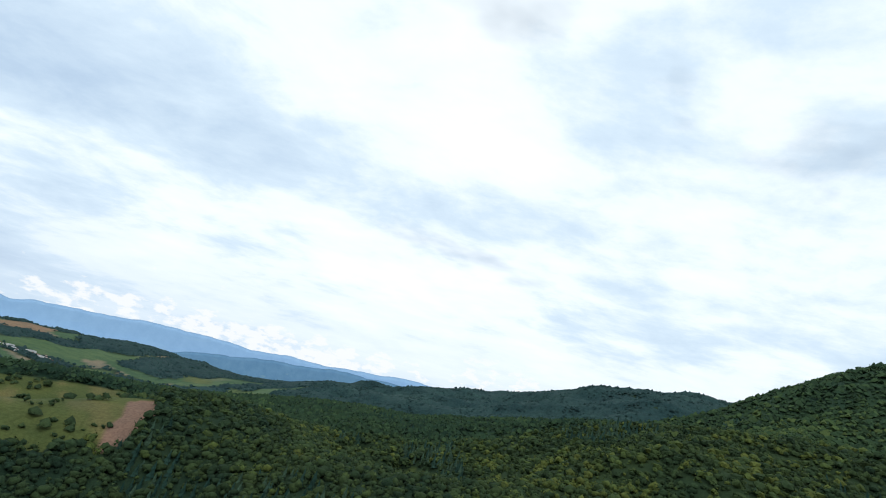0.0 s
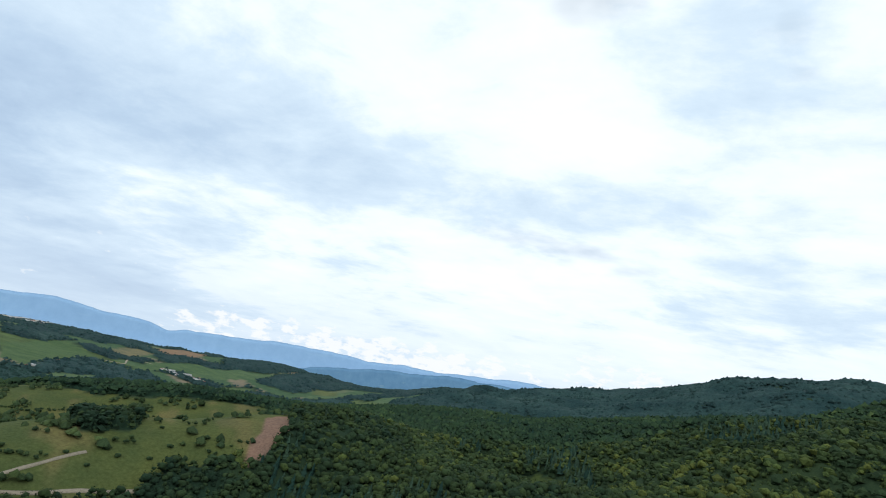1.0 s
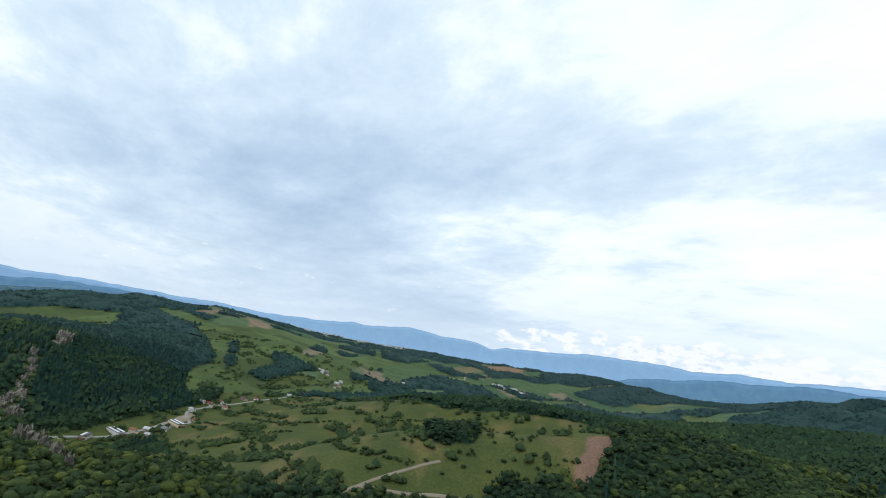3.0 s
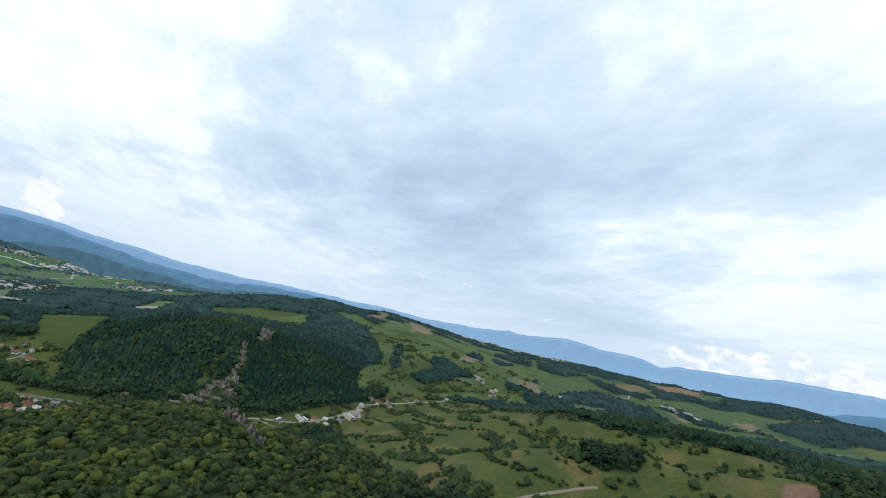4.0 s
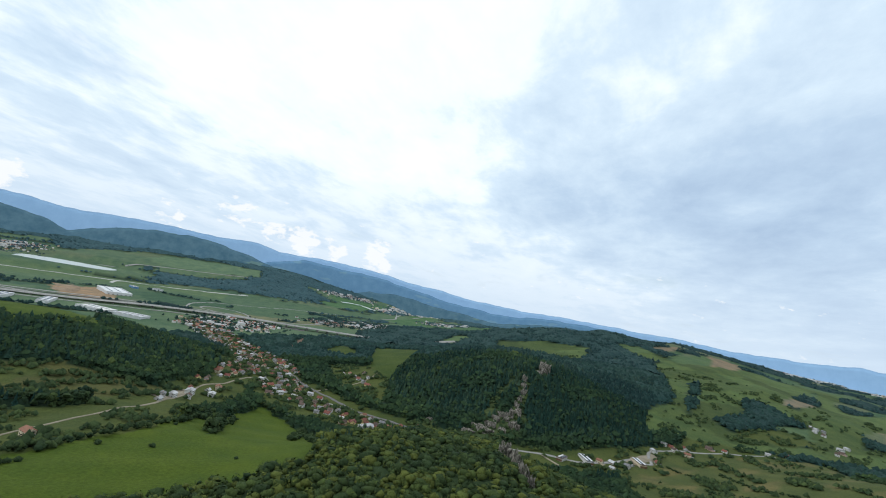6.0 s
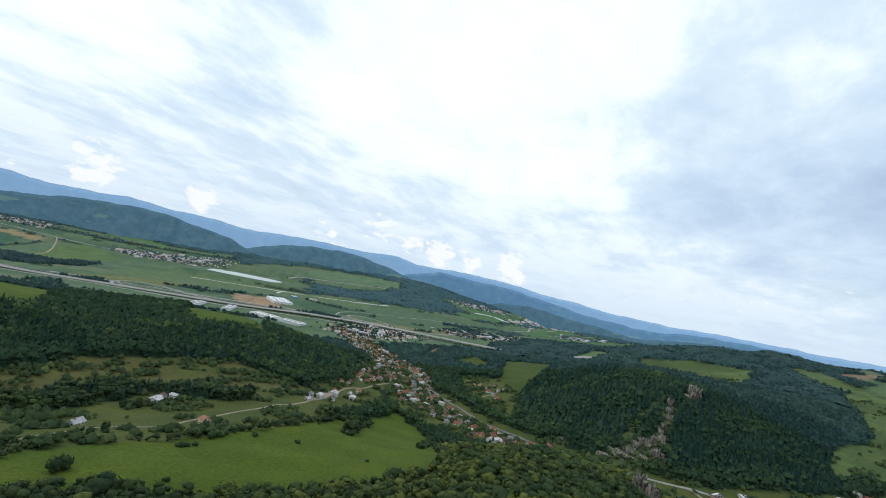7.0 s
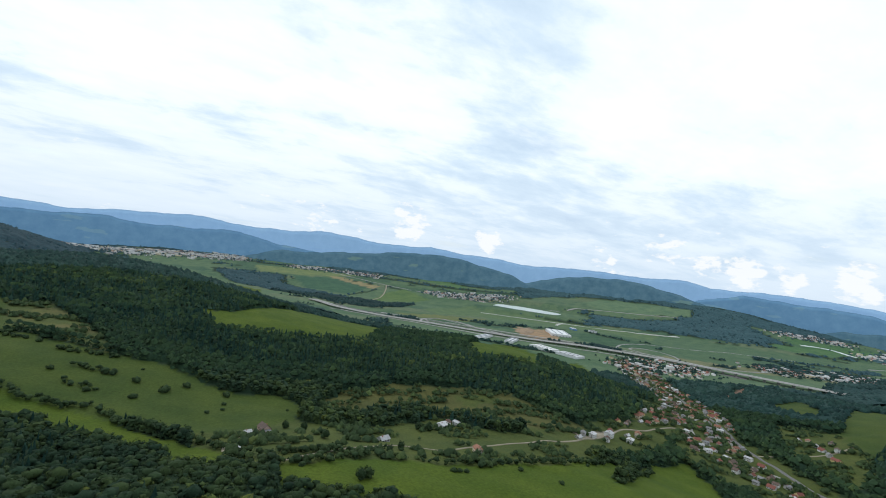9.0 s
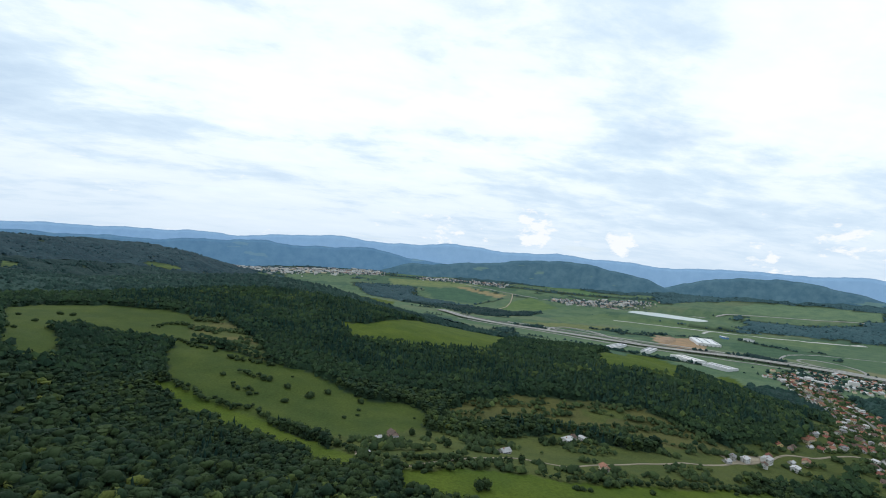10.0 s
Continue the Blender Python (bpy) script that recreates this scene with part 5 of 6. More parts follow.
def house(w, d, h, rise, wall_mat, roof_mat, label, annex=False):
    thing = tagged(new("house"), label, "house", "village houses")
    bm = slab(-w / 2, w / 2, -d / 2, d / 2, -2.5, h)
    for sx in (-w / 2, w / 2):
        v = [bm.verts.new(p) for p in ((sx, -d / 2, h), (sx, d / 2, h), (sx, 0, h + rise - 0.3))]
        u = [bm.verts.new((p.co.x * 0.98, p.co.y, p.co.z)) for p in v]
        bm.faces.new(v)
        bm.faces.new(list(reversed(u)))
        for i in range(3):
            bm.faces.new((v[i], u[i], u[(i + 1) % 3], v[(i + 1) % 3]))
    if annex:
        slab(w / 2, w / 2 + 4.5, -d / 2 + 1, d / 2 - 2, -2.5, 2.7, bm)
    part("wall", bm, wall_mat, thing)
    roof = part("roof", gable(w, d, h, rise, 0.6), roof_mat, thing)
    if annex:
        part("annex_roof", slab(w / 2 - 0.1, w / 2 + 4.9, -d / 2 + 0.6, d / 2 - 1.6, 2.7, 2.95), TILES[3], thing)
    part("chimney", slab(w * 0.2, w * 0.2 + 0.7, 0.6, 1.3, h + rise * 0.4, h + rise + 0.8), BRICK, roof)
    win = None
    spots = []
    for floor_ in range(1 if h < 4 else 2):
        z = 1.0 + floor_ * 2.8
        for sx in (-0.3, 0.05, 0.32):
            spots += [(sx * w, -d / 2, z, 0), (sx * w, d / 2, z, 0)]
        spots += [(-w / 2, -d * 0.2, z, 90), (-w / 2, d * 0.2, z, 90), (w / 2, d * 0.2, z, 90)]
    for sx, sy, z, turn_ in spots:
        if win is None:
            win = part("window", slab(-0.65, 0.65, -0.06, 0.06, 0, 1.4), GLASS, thing)
            one = win
        else:
            one = new("window", win.data)
            one.parent = thing
        one.matrix_basis = pose(sx, sy, z, 0, 0, turn_)
    door = part("door", slab(w * 0.15, w * 0.15 + 1.0, -d / 2 - 0.08, -d / 2 + 0.05, 0, 2.05), WOOD, thing)
    part("handle", slab(w * 0.15 + 0.82, w * 0.15 + 0.94, -d / 2 - 0.14, -d / 2 - 0.07, 1.0, 1.06), HALL_WHITE, door)
    return thing


KINDS = [
    (11, 9, 3.2, 3.4, 0, 0, "white plastered house with a red tiled gable roof"),
    (12, 10, 5.6, 2.6, 1, 1, "two-storey cream house with an orange tiled roof"),
    (10, 9, 5.8, 2.2, 2, 3, "grey plastered two-storey house with a grey sheet roof"),
    (13, 9, 3.4, 3.6, 3, 2, "pink plastered house with a brown tiled roof"),
    (10, 10, 5.6, 3.0, 0, 2, "white two-storey house with a brown tiled roof"),
    (14, 9, 3.0, 3.0, 4, 0, "yellow plastered house with a red tiled roof"),
    (9, 7, 2.8, 2.2, 2, 4, "small grey shed with a pale sheet roof"),
    (12, 10, 6.0, 1.6, 0, 4, "white two-storey house with a low pale roof"),
]
MASTERS = []


def place_house(kind, x, y, turn_, size=1.0):
    """Builds a kind of house once and copies it afterwards."""
    m = pose(x, y, level(x, y), 0, 0, turn_) @ Matrix.Scale(size, 4)
    while len(MASTERS) <= kind:
        MASTERS.append(None)
    if MASTERS[kind] is None:
        w, d, h, rise, wall_, roof_, label = KINDS[kind]
        MASTERS[kind] = house(w, d, h, rise, PLASTER[wall_], TILES[roof_], label, kind in (1, 3))
        MASTERS[kind].matrix_basis = m
        return MASTERS[kind]
    return copy_thing(MASTERS[kind], m @ Matrix.Diagonal([1 / s for s in MASTERS[kind].scale] + [1]))


STREETS = [MAIN_ROAD, WEST_ROAD[:7], [(-1190, -475), (-1100, -458), (-1050, -430), (-1007, -405), (-960, -330), (-951, -193)]]
TAKEN = []


def free_spot(x, y, gap):
    if any((x - a) ** 2 + (y - b) ** 2 < gap * gap for a, b in TAKEN):
        return False
    if min(float(near_line(s, np.array([x]), np.array([y]))[0]) for s in STREETS) < 10:
        return False
    TAKEN.append((x, y))
    return True


def street_turn(x, y):
    best = None
    for line in STREETS:
        for (x0, y0), (x1, y1) in zip(line, line[1:]):
            d = math.hypot((x0 + x1) / 2 - x, (y0 + y1) / 2 - y)
            if best is None or d < best[0]:
                best = (d, math.degrees(math.atan2(y1 - y0, x1 - x0)))
    return best[1]


dice = random.Random(11)
count = 0
vx, vy = [p[0] for p in VILLAGE], [p[1] for p in VILLAGE]
for _ in range(14000):
    x, y = dice.uniform(min(vx), max(vx)), dice.uniform(min(vy), max(vy))
    if count >= 270:
        break
    d = min(float(near_line(s, np.array([x]), np.array([y]))[0]) for s in STREETS)
    if d > 105 or not bool(inside(VILLAGE, np.array([x]), np.array([y]))[0]) or dice.random() > math.exp(-d / 80):
        continue
    if free_spot(x, y, 14.5):
        place_house(dice.choice((0, 0, 1, 2, 2, 3, 3, 4, 5, 5, 6, 7)), x, y, street_turn(x, y) + dice.choice((0, 90)) + dice.uniform(-8, 8), dice.uniform(0.74, 1.0))
        count += 1
# gardens, sheds and scattered farms, the hamlet and scattered farms
for kind, x, y, turn_, size in (
    (7, -859, -130, 20, 1.25), (1, -871, -98, 60, 1.0), (0, -905, -50, 30, 1.1), (5, -877, -165, 10, 1.0), (6, -886, -187, 40, 1.0),
    (7, -1166, 454, 25, 1.1), (5, -1162, 470, 30, 1.0), (0, -1174, 501, 10, 1.0), (1, -1126, 492, 50, 1.0), (4, -1140, 470, 30, 1.0), (0, -1028, 402, 10, 1.0), (2, -1150, 500, 70, 0.9), (7, -1096, 414, 15, 1.0), (3, -1211, 568, 40, 1.1), (0, -1209, 600, 35, 0.9), (6, -957, 301, 40, 1.2), (1, -941, 276, 50, 0.9), (6, -930, 296, 45, 1.0), (2, -957, 328, 50, 1.0), (6, -975, 340, 20, 0.9), (7, -1241, 705, 60, 0.9), (5, -1269, 759, 30, 1.1), (2, -1263, 775, 20, 0.9), (0, -1305, 833, 20, 0.9),
    (7, -1470, 1000, 20, 1.2), (4, -1415, 958, 60, 1.0), (7, -1503, 1037, 10, 1.0), (3, -1440, 985, 30, 1.0), (5, -1596, 1396, 10, 1.1), (0, -1574, 1353, 40, 1.1), (3, -1631, 1460, 20, 1.1), (7, -1610, 1425, 20, 1.0), (1, -1768, 1653, 20, 1.0), (7, -1631, 1033, 10, 1.0), (6, -1651, 1030, 10, 1.1), (4, -1586, 1028, 40, 1.0), (2, -1625, 1050, 20, 1.0), (7, -1605, 1015, 20, 0.9),
    (3, -200, -452, 100, 1.1), (6, -154, -366, 60, 1.0), (7, -424, -425, 20, 1.15), (4, -438, -436, 20, 0.9), (6, -316, -384, 15, 1.3), (1, -404, -322, 70, 0.9), (7, -451, -430, 100, 0.8), (6, -180, -440, 10, 0.8),
    (7, -770, -380, 20, 1.0), (6, -790, -400, 10, 1.0), (1, -820, -400, 30, 1.0), (3, -845, -440, 20, 1.0), (5, -830, -450, 60, 0.9), (7, -735, -396, 20, 1.2), (7, -688, -392, 15, 1.0), (2, -665, -392, 30, 1.0), (6, -640, -378, 10, 1.1), (4, -712, -382, 30, 0.9), (0, -760, -412, 40, 0.9),
    (1, -1192, -282, 20, 1.0), (0, -1157, -248, 60, 1.0), (3, -1212, -252, 10, 1.0), (6, -1180, -265, 15, 1.0), (5, -1113, -213, 70, 1.0), (2, -1135, -230, 35, 0.9), (4, -1170, -230, 15, 0.9), (6, -1200, -300, 40, 1.0),
):
    place_house(kind, x, y, turn_, size)


def hall(name, label, x, y, w, d, h, turn_, wall_mat, roof_mat, bays, door_mat=None):
    thing = tagged(new(name), label, "hall")
    part("wall", slab(-w / 2, w / 2, -d / 2, d / 2, -4, h), wall_mat, thing)
    bm = slab(-w / 2 - 0.4, w / 2 + 0.4, -d / 2 - 0.4, d / 2 + 0.4, h, h + 0.8)
    part("roof", bm, roof_mat, thing)
    for k in range(bays):
        cx = -w / 2 + w * (k + 0.5) / bays
        part("roof_light", slab(cx - 1.5, cx + 1.5, -d * 0.4, d * 0.4, h + 0.8, h + 1.5), GLASS if k % 2 else HALL_WHITE, thing)
        part("door", slab(cx - 2.5, cx + 2.5, -d / 2 - 0.15, -d / 2 + 0.1, 0, min(4.5, h * 0.7)), door_mat or TILES[3], thing)
    thing.matrix_basis = pose(x, y, level(x, y), 0, 0, turn_)
    return thing


hall("warehouse", "large white flat-roofed warehouse beside the motorway", -1935, -1640, 95, 190, 12, 145, HALL_WHITE, HALL_WHITE, 6)
hall("factory_hall", "white factory hall among trees below the motorway", -1508, -1310, 60, 110, 9, 0, HALL_WHITE, PLASTER[0], 4)
hall("factory_hall", "white factory hall with a pale roof by the road", -1530, -1190, 60, 95, 9, 10, HALL_WHITE, TILES[4], 4)
hall("farm_hall", "long low grey farm hall on the valley floor", -1360, -1535, 34, 150, 8, -60, HALL_WHITE, TILES[4], 5)
hall("farm_hall", "long low pale farm hall beside the motorway", -1465, -1464, 34, 120, 8, -55, HALL_WHITE, TILES[4], 4)
hall("terminal", "airfield terminal with blue cladding", -2300, -1860, 60, 26, 9, 60, HALL_BLUE, HALL_WHITE, 4, HALL_BLUE)
hall("hangar", "pale airfield hangar beside the apron", -2390, -1790, 50, 36, 11, 60, HALL_WHITE, TILES[3], 3)
hall("barn", "long low barn with a brown roof beside the mill road", -996, 358, 12, 42, 5, 100, PLASTER[1], TILES[2], 3, WOOD)
hall("barn", "long white-walled barn beside the mill road", -934, 250, 12, 40, 5, 105, PLASTER[0], TILES[3], 3, WOOD)
hall("sawmill", "low sawmill shed with a pale roof near the brook", -905, 205, 10, 24, 5, 60, PLASTER[2], TILES[2], 2, WOOD)


def town(name, label, spots, spread, number, seed, large=0.14):
    """Houses of a far town, too many and too small to count."""
    r = np.random.default_rng(seed)
    vs, fs, ms = [], [], []
    for k in range(number):
        a = spots[r.integers(len(spots))]
        cx, cy = (np.array(a) * (t := r.random()) + np.array(spots[(spots.index(a) + 1) % len(spots)]) * (1 - t)) + r.normal(0, spread, 2)
        w, d, h = r.uniform(9, 16), r.uniform(8, 11), r.uniform(3, 6.5)
        if r.random() < large:
            w, d, h = r.uniform(20, 50), r.uniform(12, 22), r.uniform(6, 14)
        g, turn_ = float(height(np.array([cx]), np.array([cy]))[0]), r.uniform(0, 6.28)
        rise = r.uniform(2, 3.5) if h < 8 else 0.3
        p = np.array([(-w, -d, -6), (w, -d, -6), (w, d, -6), (-w, d, -6), (-w, -d, 2 * h), (w, -d, 2 * h), (w, d, 2 * h), (-w, d, 2 * h), (-w, 0, 2 * (h + rise)), (w, 0, 2 * (h + rise))]) / 2
        ca, sa = math.cos(turn_), math.sin(turn_)
        p = np.c_[p[:, 0] * ca - p[:, 1] * sa + cx, p[:, 0] * sa + p[:, 1] * ca + cy, p[:, 2] + g]
        n = len(vs) * 10
        vs.append(p)
        tone = int(r.choice(3, p=(0.7, 0.15, 0.15)))
        roof_ = 3 + int(r.choice(4, p=(0.38, 0.22, 0.14, 0.26))) if h < 8 else 6
        for f, m in (((0, 1, 5, 4), tone), ((2, 3, 7, 6), tone), ((0, 4, 8, 7, 3), tone), ((1, 2, 6, 9, 5), tone), ((4, 5, 9, 8), roof_), ((6, 7, 8, 9), roof_)):
            fs.append(tuple(i + n for i in f))
            ms.append(m)
    me = bpy.data.meshes.new("mesh")
    me.from_pydata(np.concatenate(vs).tolist(), [], fs)
    for m in PLASTER[:3] + TILES[:3] + [TILES[4]]:
        me.materials.append(m)
    me.polygons.foreach_set("material_index", ms)
    me.update()
    tagged(new(name, me), label, "town", kind="stuff")
    n = int(number * 1.6)
    k = r.integers(len(spots), size=n)
    a, b, t = np.array(spots)[k], np.array(spots)[(k + 1) % len(spots)], r.random((n, 1))
    c = a * t + b * (1 - t) + r.normal(0, spread * 1.3, (n, 2))
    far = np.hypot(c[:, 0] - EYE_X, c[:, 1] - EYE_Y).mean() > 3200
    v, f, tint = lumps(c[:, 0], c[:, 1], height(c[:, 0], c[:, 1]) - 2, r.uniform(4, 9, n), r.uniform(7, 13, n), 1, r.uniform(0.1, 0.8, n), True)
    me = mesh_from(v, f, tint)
    # Both foliages carry painted haze, more of it for far towns.
    me.materials.append(REMOTE_HAZE_BROADLEAF if far else MID_HAZE_BROADLEAF)
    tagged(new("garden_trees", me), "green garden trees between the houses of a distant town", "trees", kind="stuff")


town("valley_town", "distant valley town of pale houses and red roofs", [(-2080, -3130), (-2200, -3060), (-2380, -3000), (-2560, -3010), (-2700, -2960)], 55, 420, 1)
town("lower_town", "distant strip of pale houses along the valley road", [(-1234, -4130), (-1500, -4060), (-1700, -3950), (-1900, -3800)], 50, 330, 2)
town("junction_town", "distant red-roofed houses beside the motorway junction", [(-2500, -900), (-2640, -800), (-2800, -760), (-2950, -700), (-2700, -650)], 50, 420, 3, 0.06)
town("east_town", "distant pale halls and houses up the valley", [(-3869, -904), (-4150, -830), (-4402, -811), (-4560, -640), (-4690, -520)], 60, 330, 4, 0.35)
town("river_town", "distant houses beside the upper river", [(-3964, -1436), (-4090, -1290), (-4215, -1141)], 40, 200, 9, 0.12)
town("side_town", "distant red-roofed houses at the head of the valley", [(-3597, -463), (-3550, -340), (-3499, -221)], 45, 190, 10, 0.05)
town("main_town", "large distant town of pale blocks on the plain", [(330, -4100), (180, -4330), (-81, -4330), (-400, -4400), (-700, -4450), (-850, -4500)], 75, 900, 5, 0.3)
town("edge_houses", "scattered houses between village and motorway", [(-1640, -1000), (-1760, -1080), (-1850, -1010), (-1950, -960), (-1880, -900), (-1750, -900)], 45, 170, 6, 0.04)
town("hill_city", "pale far city blocks below the mountains", [(-3380, 2890), (-3520, 2690), (-3660, 2500), (-3800, 2300), (-3900, 2180)], 75, 700, 7, 0.45)
town("slope_village", "far houses in the hill valley", [(-1882, 2561), (-1818, 2648), (-1950, 2500)], 28, 34, 8)


# ---------------------------------------------------------------- rocks
def rock(name, label, x, y, w, d, h, turn_, seed, sink=0.3):
    bm = bmesh.new()
    bmesh.ops.create_icosphere(bm, subdivisions=4, radius=1.0)
    off = Vector((seed * 3.1, seed * 1.7, seed * 0.9))
    for v in bm.verts:
        p = v.co.copy()
        up_ = max(0.0, p.z)
        n = noise.fractal(p * 1.6 + off, 0.9, 2.1, 5) * 0.36 + abs(noise.noise(Vector((p.x * 4, p.y * 4, p.z * 0.9)) + off)) * 0.42
        box = max(abs(p.x), abs(p.y), abs(p.z))
        p = p * (0.55 + 0.45 / box) * (0.78 + n)
        if noise.noise(p * 2.3 + off) > 0.1:
            p *= 0.88
        v.co = Vector((p.x * w / 2, p.y * d / 2, p.z * h * (1 - sink) if p.z > 0 else p.z * h * sink))
    me = bpy.data.meshes.new(name)
    bm.to_mesh(me)
    bm.free()
    me.materials.append(LIMESTONE)
    ob = tagged(new(name, me), label, "rock", "rock outcrops")
    ob.matrix_basis = pose(x, y, level(x, y) - 0.12 * h, 0, 0, turn_)
    return ob


for k, (x, y, w, d, h, turn_) in enumerate(CRAGS + [
    (258, -596, 11, 9, 26, 0), (245, -572, 8, 8, 20, 40),
]):
    rock("rock_outcrop", "grey weathered limestone crag rising from the woods", x, y, w * 0.85, d * 0.85, h, turn_, k + 1)


# ---------------------------------------------------------------- single trees, bushes and hedges
def tree_master(r, h, clumps, label, name="tree"):
    thing = tagged(new(name), label, name, "field " + ("trees" if name == "tree" else "bushes"))
    if name == "tree":
        bm = bmesh.new()
        bmesh.ops.create_cone(bm, cap_ends=True, segments=8, radius1=0.45, radius2=0.2, depth=h * 0.55, matrix=Matrix.Translation((0, 0, h * 0.27 - 0.4)))
        for k in range(4):
            bmesh.ops.create_cone(bm, segments=5, radius1=0.16, radius2=0.05, depth=h * 0.35, matrix=Matrix.Rotation(k * 1.6, 4, "Z") @ Matrix.Translation((r * 0.3, 0, h * 0.55)) @ Matrix.Rotation(0.8, 4, "Y"))
        part("trunk", bm, BARK, thing)
    one = np.zeros(1)
    v, f, t = lumps(one, one, one + h * (-0.12 if name == "tree" else -0.15), one + r, one + h, clumps, one + rng.uniform(0.2, 0.6))
    v, f, t = stack((v, f, t), sprays(one, one, one + h * (-0.05 if name == "tree" else -0.15), one + r, one + h, 90, t[:1], 0.26))
    me = mesh_from(v, f, t)
    me.materials.append(SCRUB)
    crown = new("crown", me)
    crown.parent = thing
    return thing


PLANTS = [
    tree_master(5.0, 10, 16, "round green field tree standing alone in grass"),
    tree_master(4.0, 11, 14, "tall green field tree in open pasture"),
    tree_master(3.4, 4.5, 11, "low rounded dark green bush in grass", "bush"),
    tree_master(2.4, 3.0, 9, "small dark green bush in open grass", "bush"),
]
USED = set()


def plant(kind, x, y, size=1.0):
    m = pose(x, y, level(x, y), 0, 0, dice.uniform(0, 360)) @ Matrix.Scale(size, 4)
    if kind not in USED:
        USED.add(kind)
        PLANTS[kind].matrix_basis = m
        return
    copy_thing(PLANTS[kind], m @ Matrix.Diagonal([1 / s for s in PLANTS[kind].scale] + [1]))


# pasture trees
for x, y in [(-587, 876), (-538, 862), (-662, 815), (-687, 733), (-689, 807)]:
    plant(0, x, y, 1.1 * dice.uniform(0.8, 1.2))
# pasture small trees
for x, y in [(-630, 848), (-592, 848), (-665, 774), (-256, 556), (-762, 559), (-726, 574), (-810, 429), (-836, 328), (-930, 318)]:
    plant(1, x, y, 0.8 * dice.uniform(0.8, 1.2))
# pasture bushes
for x, y in [(-300, 478), (-347, 411), (-348, 347), (-356, 334), (-378, 329), (-726, 575), (-799, 663), (-520, 929), (-511, 953), (-647, 782), (-631, 789), (-976, 382), (-833, 370), (-761, 331), (-725, 369)]:
    plant(2, x, y, 1 * dice.uniform(0.8, 1.2))
# pasture low bushes
for x, y in [(-316, 450), (-335, 412), (-338, 386), (-344, 467), (-316, 428), (-360, 384)]:
    plant(3, x, y, 1 * dice.uniform(0.8, 1.2))
# meadow trees
for x, y in [(-239, -260), (-720, -195), (-617, -171)]:
    plant(0, x, y, 1 * dice.uniform(0.8, 1.2))
# meadow bushes
for x, y in [(-340, -268), (-334, -269), (-348, -267), (-417, -265), (-441, -230), (-177, -265), (-179, -261), (-173, -264), (-654, -273), (-574, -245), (-704, -202)]:
    plant(2, x, y, 1 * dice.uniform(0.8, 1.2))
# meadow low bushes
for x, y in [(-456, -155), (-280, -213), (-533, -273), (-200, -243), (-311, -332)]:
    plant(3, x, y, 1 * dice.uniform(0.8, 1.2))
# slope bushes
for x, y in [(18, -672), (-76, -631), (-109, -607), (-73, -583), (171, -870), (137, -857), (45, -782), (-75, -583), (-107, -603), (-134, -618), (-180, -589)]:
    plant(2, x, y, 1.5 * dice.uniform(0.8, 1.2))
# slope low bushes
for x, y in [(-173, -557), (-169, -538), (-150, -529), (-247, -530), (-83, -669), (-194, -295)]:
    plant(3, x, y, 1.1 * dice.uniform(0.8, 1.2))
# hamlet trees
for x, y in [(-225, -456), (-243, -445), (-250, -394), (-231, -257), (-291, -321), (-312, -336), (-388, -429), (-399, -419)]:
    plant(1, x, y, 1 * dice.uniform(0.8, 1.2))
# corner bushes
for x, y in [(394, -934), (344, -811), (355, -813), (348, -887), (328, -983), (352, -988)]:
    plant(2, x, y, 1.3 * dice.uniform(0.8, 1.2))


def hedge(name, label, lines, gap, r, h, jitter, seed):
    """Rows of shrubs grown together."""
    q = np.random.default_rng(seed)
    pts = np.concatenate([along(l, gap) for l in lines])
    pts = pts + q.normal(0, jitter, pts.shape)
    n = len(pts)
    wide, tall, tint = q.uniform(0.7, 1.3, n) * r, q.uniform(0.7, 1.3, n) * h, q.uniform(0.1, 0.75, n)
    foot = height(pts[:, 0], pts[:, 1]) - 0.5
    v, f, t = stack(lumps(pts[:, 0], pts[:, 1], foot, wide, tall, 3, tint), sprays(pts[:, 0], pts[:, 1], foot, wide, tall, 26, tint))
    me = mesh_from(v, f, t)
    me.materials.append(SCRUB)
    tagged(new(name, me), label, "hedge", kind="stuff")


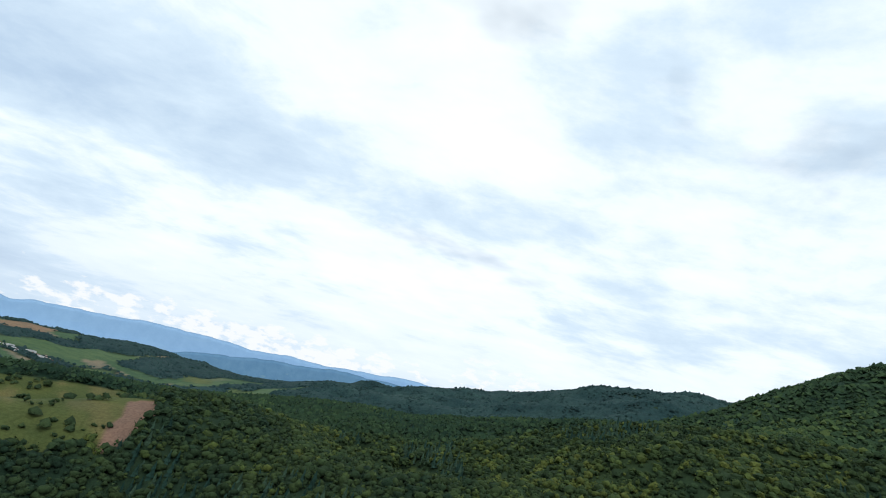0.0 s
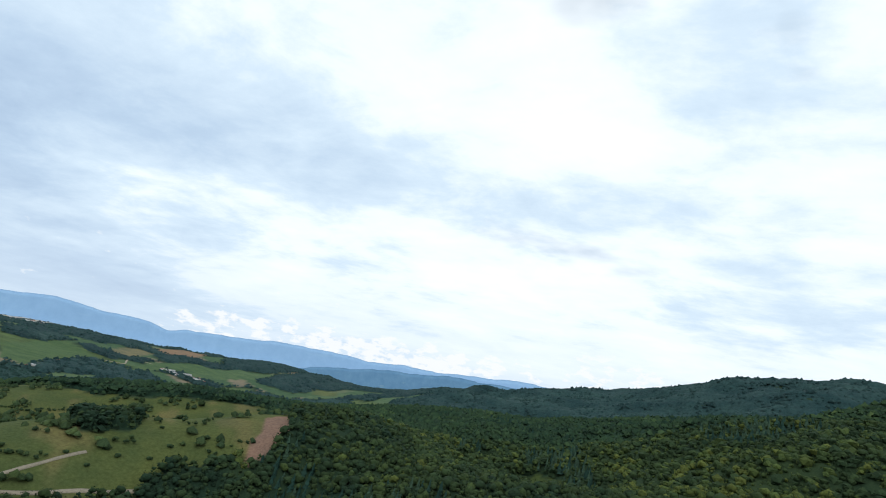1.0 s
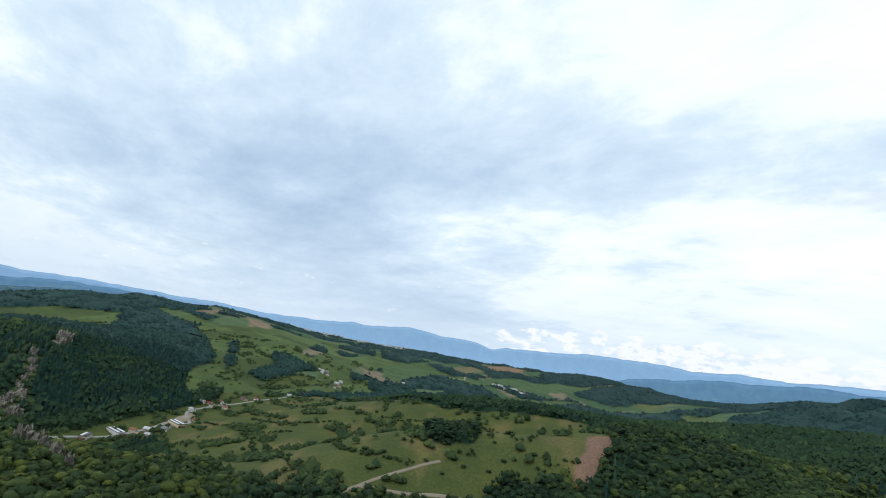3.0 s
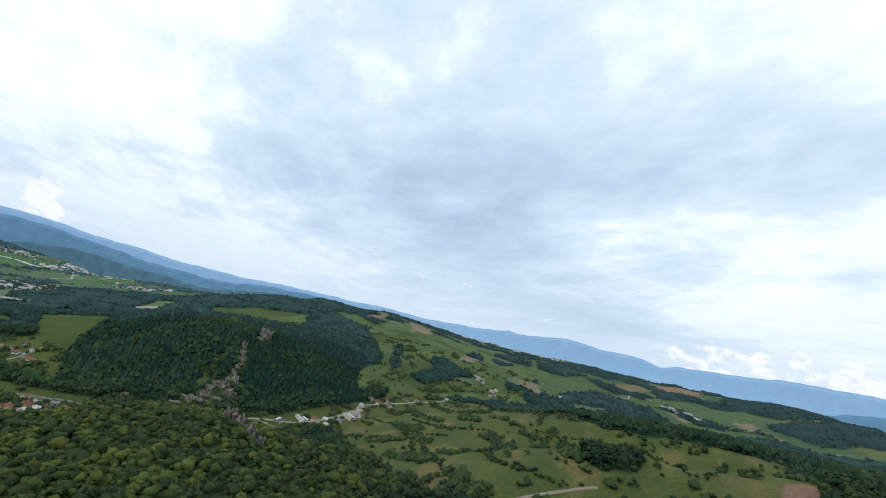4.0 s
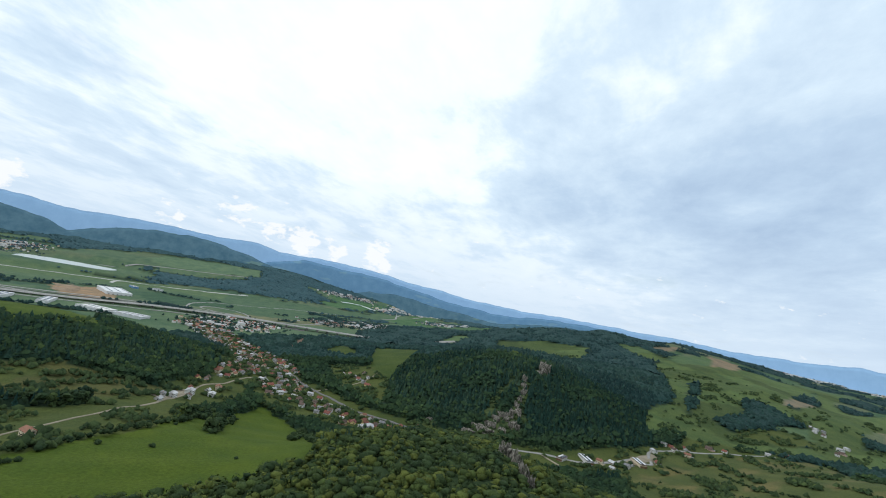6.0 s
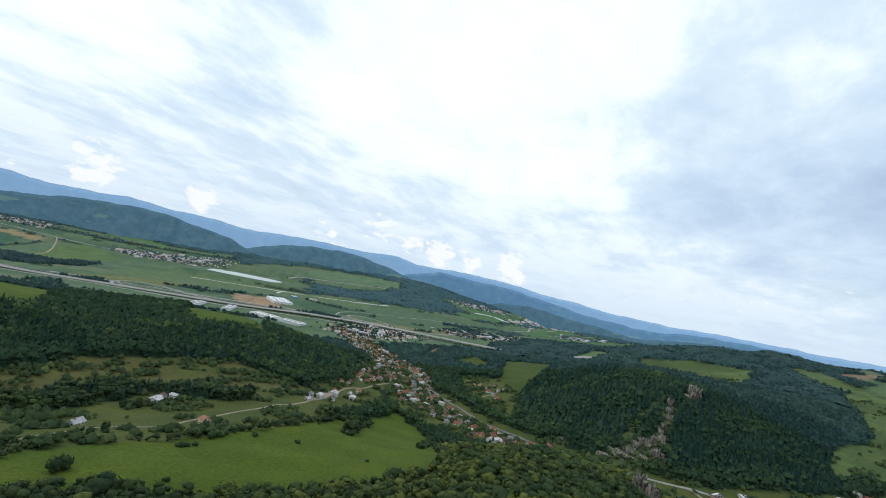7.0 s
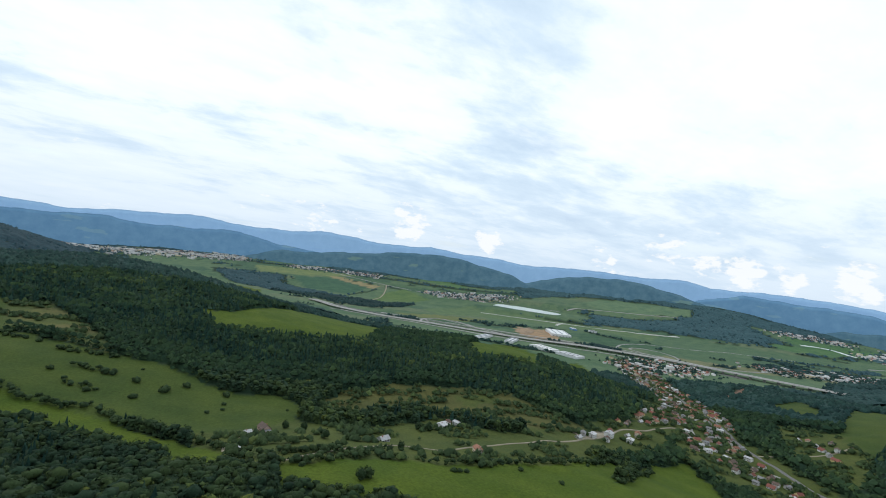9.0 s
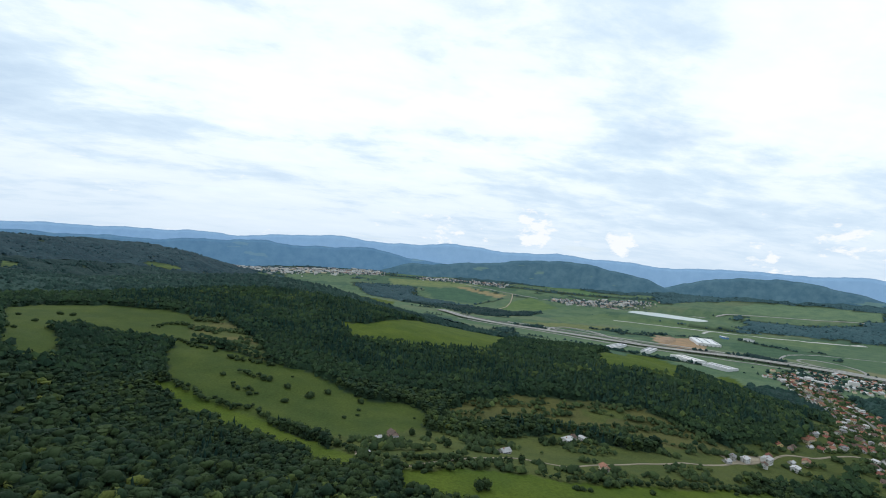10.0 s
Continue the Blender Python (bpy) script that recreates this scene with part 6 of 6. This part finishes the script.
def scrub():
    x, y, d = scatter(140, 2300, 7.2)
    kind = open_land(x, y)
    dens = np.where(kind == 1, smooth(0.33, 0.42, wobble(x + 0.5 * y, y * 1.5 - 0.6 * x, 58, 12.0) + 0.5 * wobble(x, y, 15, 3.0)) * 0.9 * (1 - 0.85 * smooth(-560, -380, x) * smooth(360, 460, y) - 0.6 * smooth(620, 760, y)) + 0.006, 0)
    dens = np.where(kind == 4, smooth(0.12, 0.4, wobble(x, y, 34, 2.0) + 0.6 * wobble(x, y, 12, 6.0) + 0.02 + 0.50 * inside(VILLAGE, x, y)) * 0.85, dens)
    dens = np.where(kind == 6, np.maximum(smooth(0.5, 0.7, wobble(x, y, 60, 7.0) + 0.5 * wobble(x, y, 21, 4.0)) * 0.6, smooth(0.10, 0.05, np.abs(wobble(x, y, 150, 2.0))) * smooth(0.0, 0.3, wobble(x, y, 90, 5.0)) * 0.8) + 0.012, dens)
    dens = np.where(kind == 10, smooth(-0.10, 0.15, wobble(x + 0.6 * y, 1.9 * y - 0.4 * x, 42, 4.0) + 0.5 * wobble(x, y, 14, 8.0)) * 0.85, dens)
    dens = np.where((kind == 7), 0.35, dens)
    for line in (MAIN_ROAD, WEST_ROAD, MILL_ROAD, PASTURE_TRACK, BRANCH_TRACK):
        dens = np.where(near_line(line, x, y) < 9, 0, dens)
    ok = rng.random(len(x)) < dens
    for px_, py_ in TAKEN:
        ok &= (x - px_) ** 2 + (y - py_) ** 2 > 75
    x, y = x[ok], y[ok]
    n = len(x)
    wide, tall, tint = rng.uniform(2.4, 6.0, n), rng.uniform(2.5, 7.0, n), rng.uniform(0.2, 0.9, n)
    foot = height(x, y) - 0.3
    v, f, t = stack(lumps(x, y, foot, wide, tall, 1, tint, True), lumps(x, y, foot, wide, tall, 2, tint, True), sprays(x, y, foot, wide, tall, 16, tint))
    me = mesh_from(v, f, t)
    me.materials.append(SCRUB)
    tagged(new("scrub", me), "scattered green scrub and young trees over pasture and gardens", "scrub", kind="stuff")


scrub()
hedge("pasture_hedge", "low green hedgerows dividing the pasture", [
    [(-609, 789), (-357, 512), (-323, 513)],
    [(-290, 479), (-272, 488), (-259, 496)],
    [(-282, 464), (-265, 474)],
    [(-413, 346), (-380, 354), (-364, 372)],
    [(-355, 423), (-341, 433)],
    [(-680, 741), (-665, 770)],
    [(-769, 654), (-730, 688), (-696, 748)],
    [(-847, 420), (-743, 391), (-479, 279)],
    [(-1018, 415), (-965, 439), (-926, 453)],
    [(-961, 442), (-824, 442), (-784, 473)],
    [(-994, 501), (-855, 499), (-794, 564)],
    [(-715, 399), (-470, 294), (-424, 286)],
    [(-680, 459), (-476, 352), (-415, 335), (-392, 356)],
    [(-401, 262), (-386, 273), (-369, 280)],
], 4.2, 2.6, 4, 2.2, 20)
hedge("slope_hedge", "dark green shrub rows across the meadow slope", [
    [(181, -954), (143, -997), (73, -937)],
    [(124, -860), (90, -830), (66, -800)],
    [(58, -876), (5, -802)],
    [(22, -747), (-12, -728), (-49, -712)],
    [(-7, -684), (-52, -651)],
    [(3, -637), (-31, -606)],
], 5.0, 4.2, 5.5, 3.6, 21)
hedge("stream_hedge", "tall green trees and shrubs along the brook", [
    [(107, -666), (57, -625), (5, -571), (-32, -556), (-70, -501), (-109, -450)],
    [(-60, -510), (-93, -484), (-131, -411)],
    [(-137, -399), (-161, -349), (-171, -337)],
    [(-168, -313), (-195, -300), (-230, -308), (-262, -314)],
    [(-188, -341), (-203, -328), (-237, -328)],
], 4.2, 4.2, 8, 3, 22)
hedge("meadow_hedge", "green hedgerow trees round the mown meadow", [
    [(-316, -296), (-359, -289), (-442, -281), (-519, -280), (-628, -303), (-763, -324)],
    [(-188, -342), (-218, -331), (-265, -311)],
    [(-208, -239), (-220, -229), (-236, -225)],
    [(-241, -220), (-259, -215)],
    [(-613, -293), (-715, -323), (-819, -322)],
    [(-828, -314), (-800, -242), (-666, -139)],
    [(-600, -160), (-744, -205), (-535, -105)],
    [(-539, -236), (-634, -271), (-691, -288)],
], 4.2, 3.6, 6.5, 3, 23)
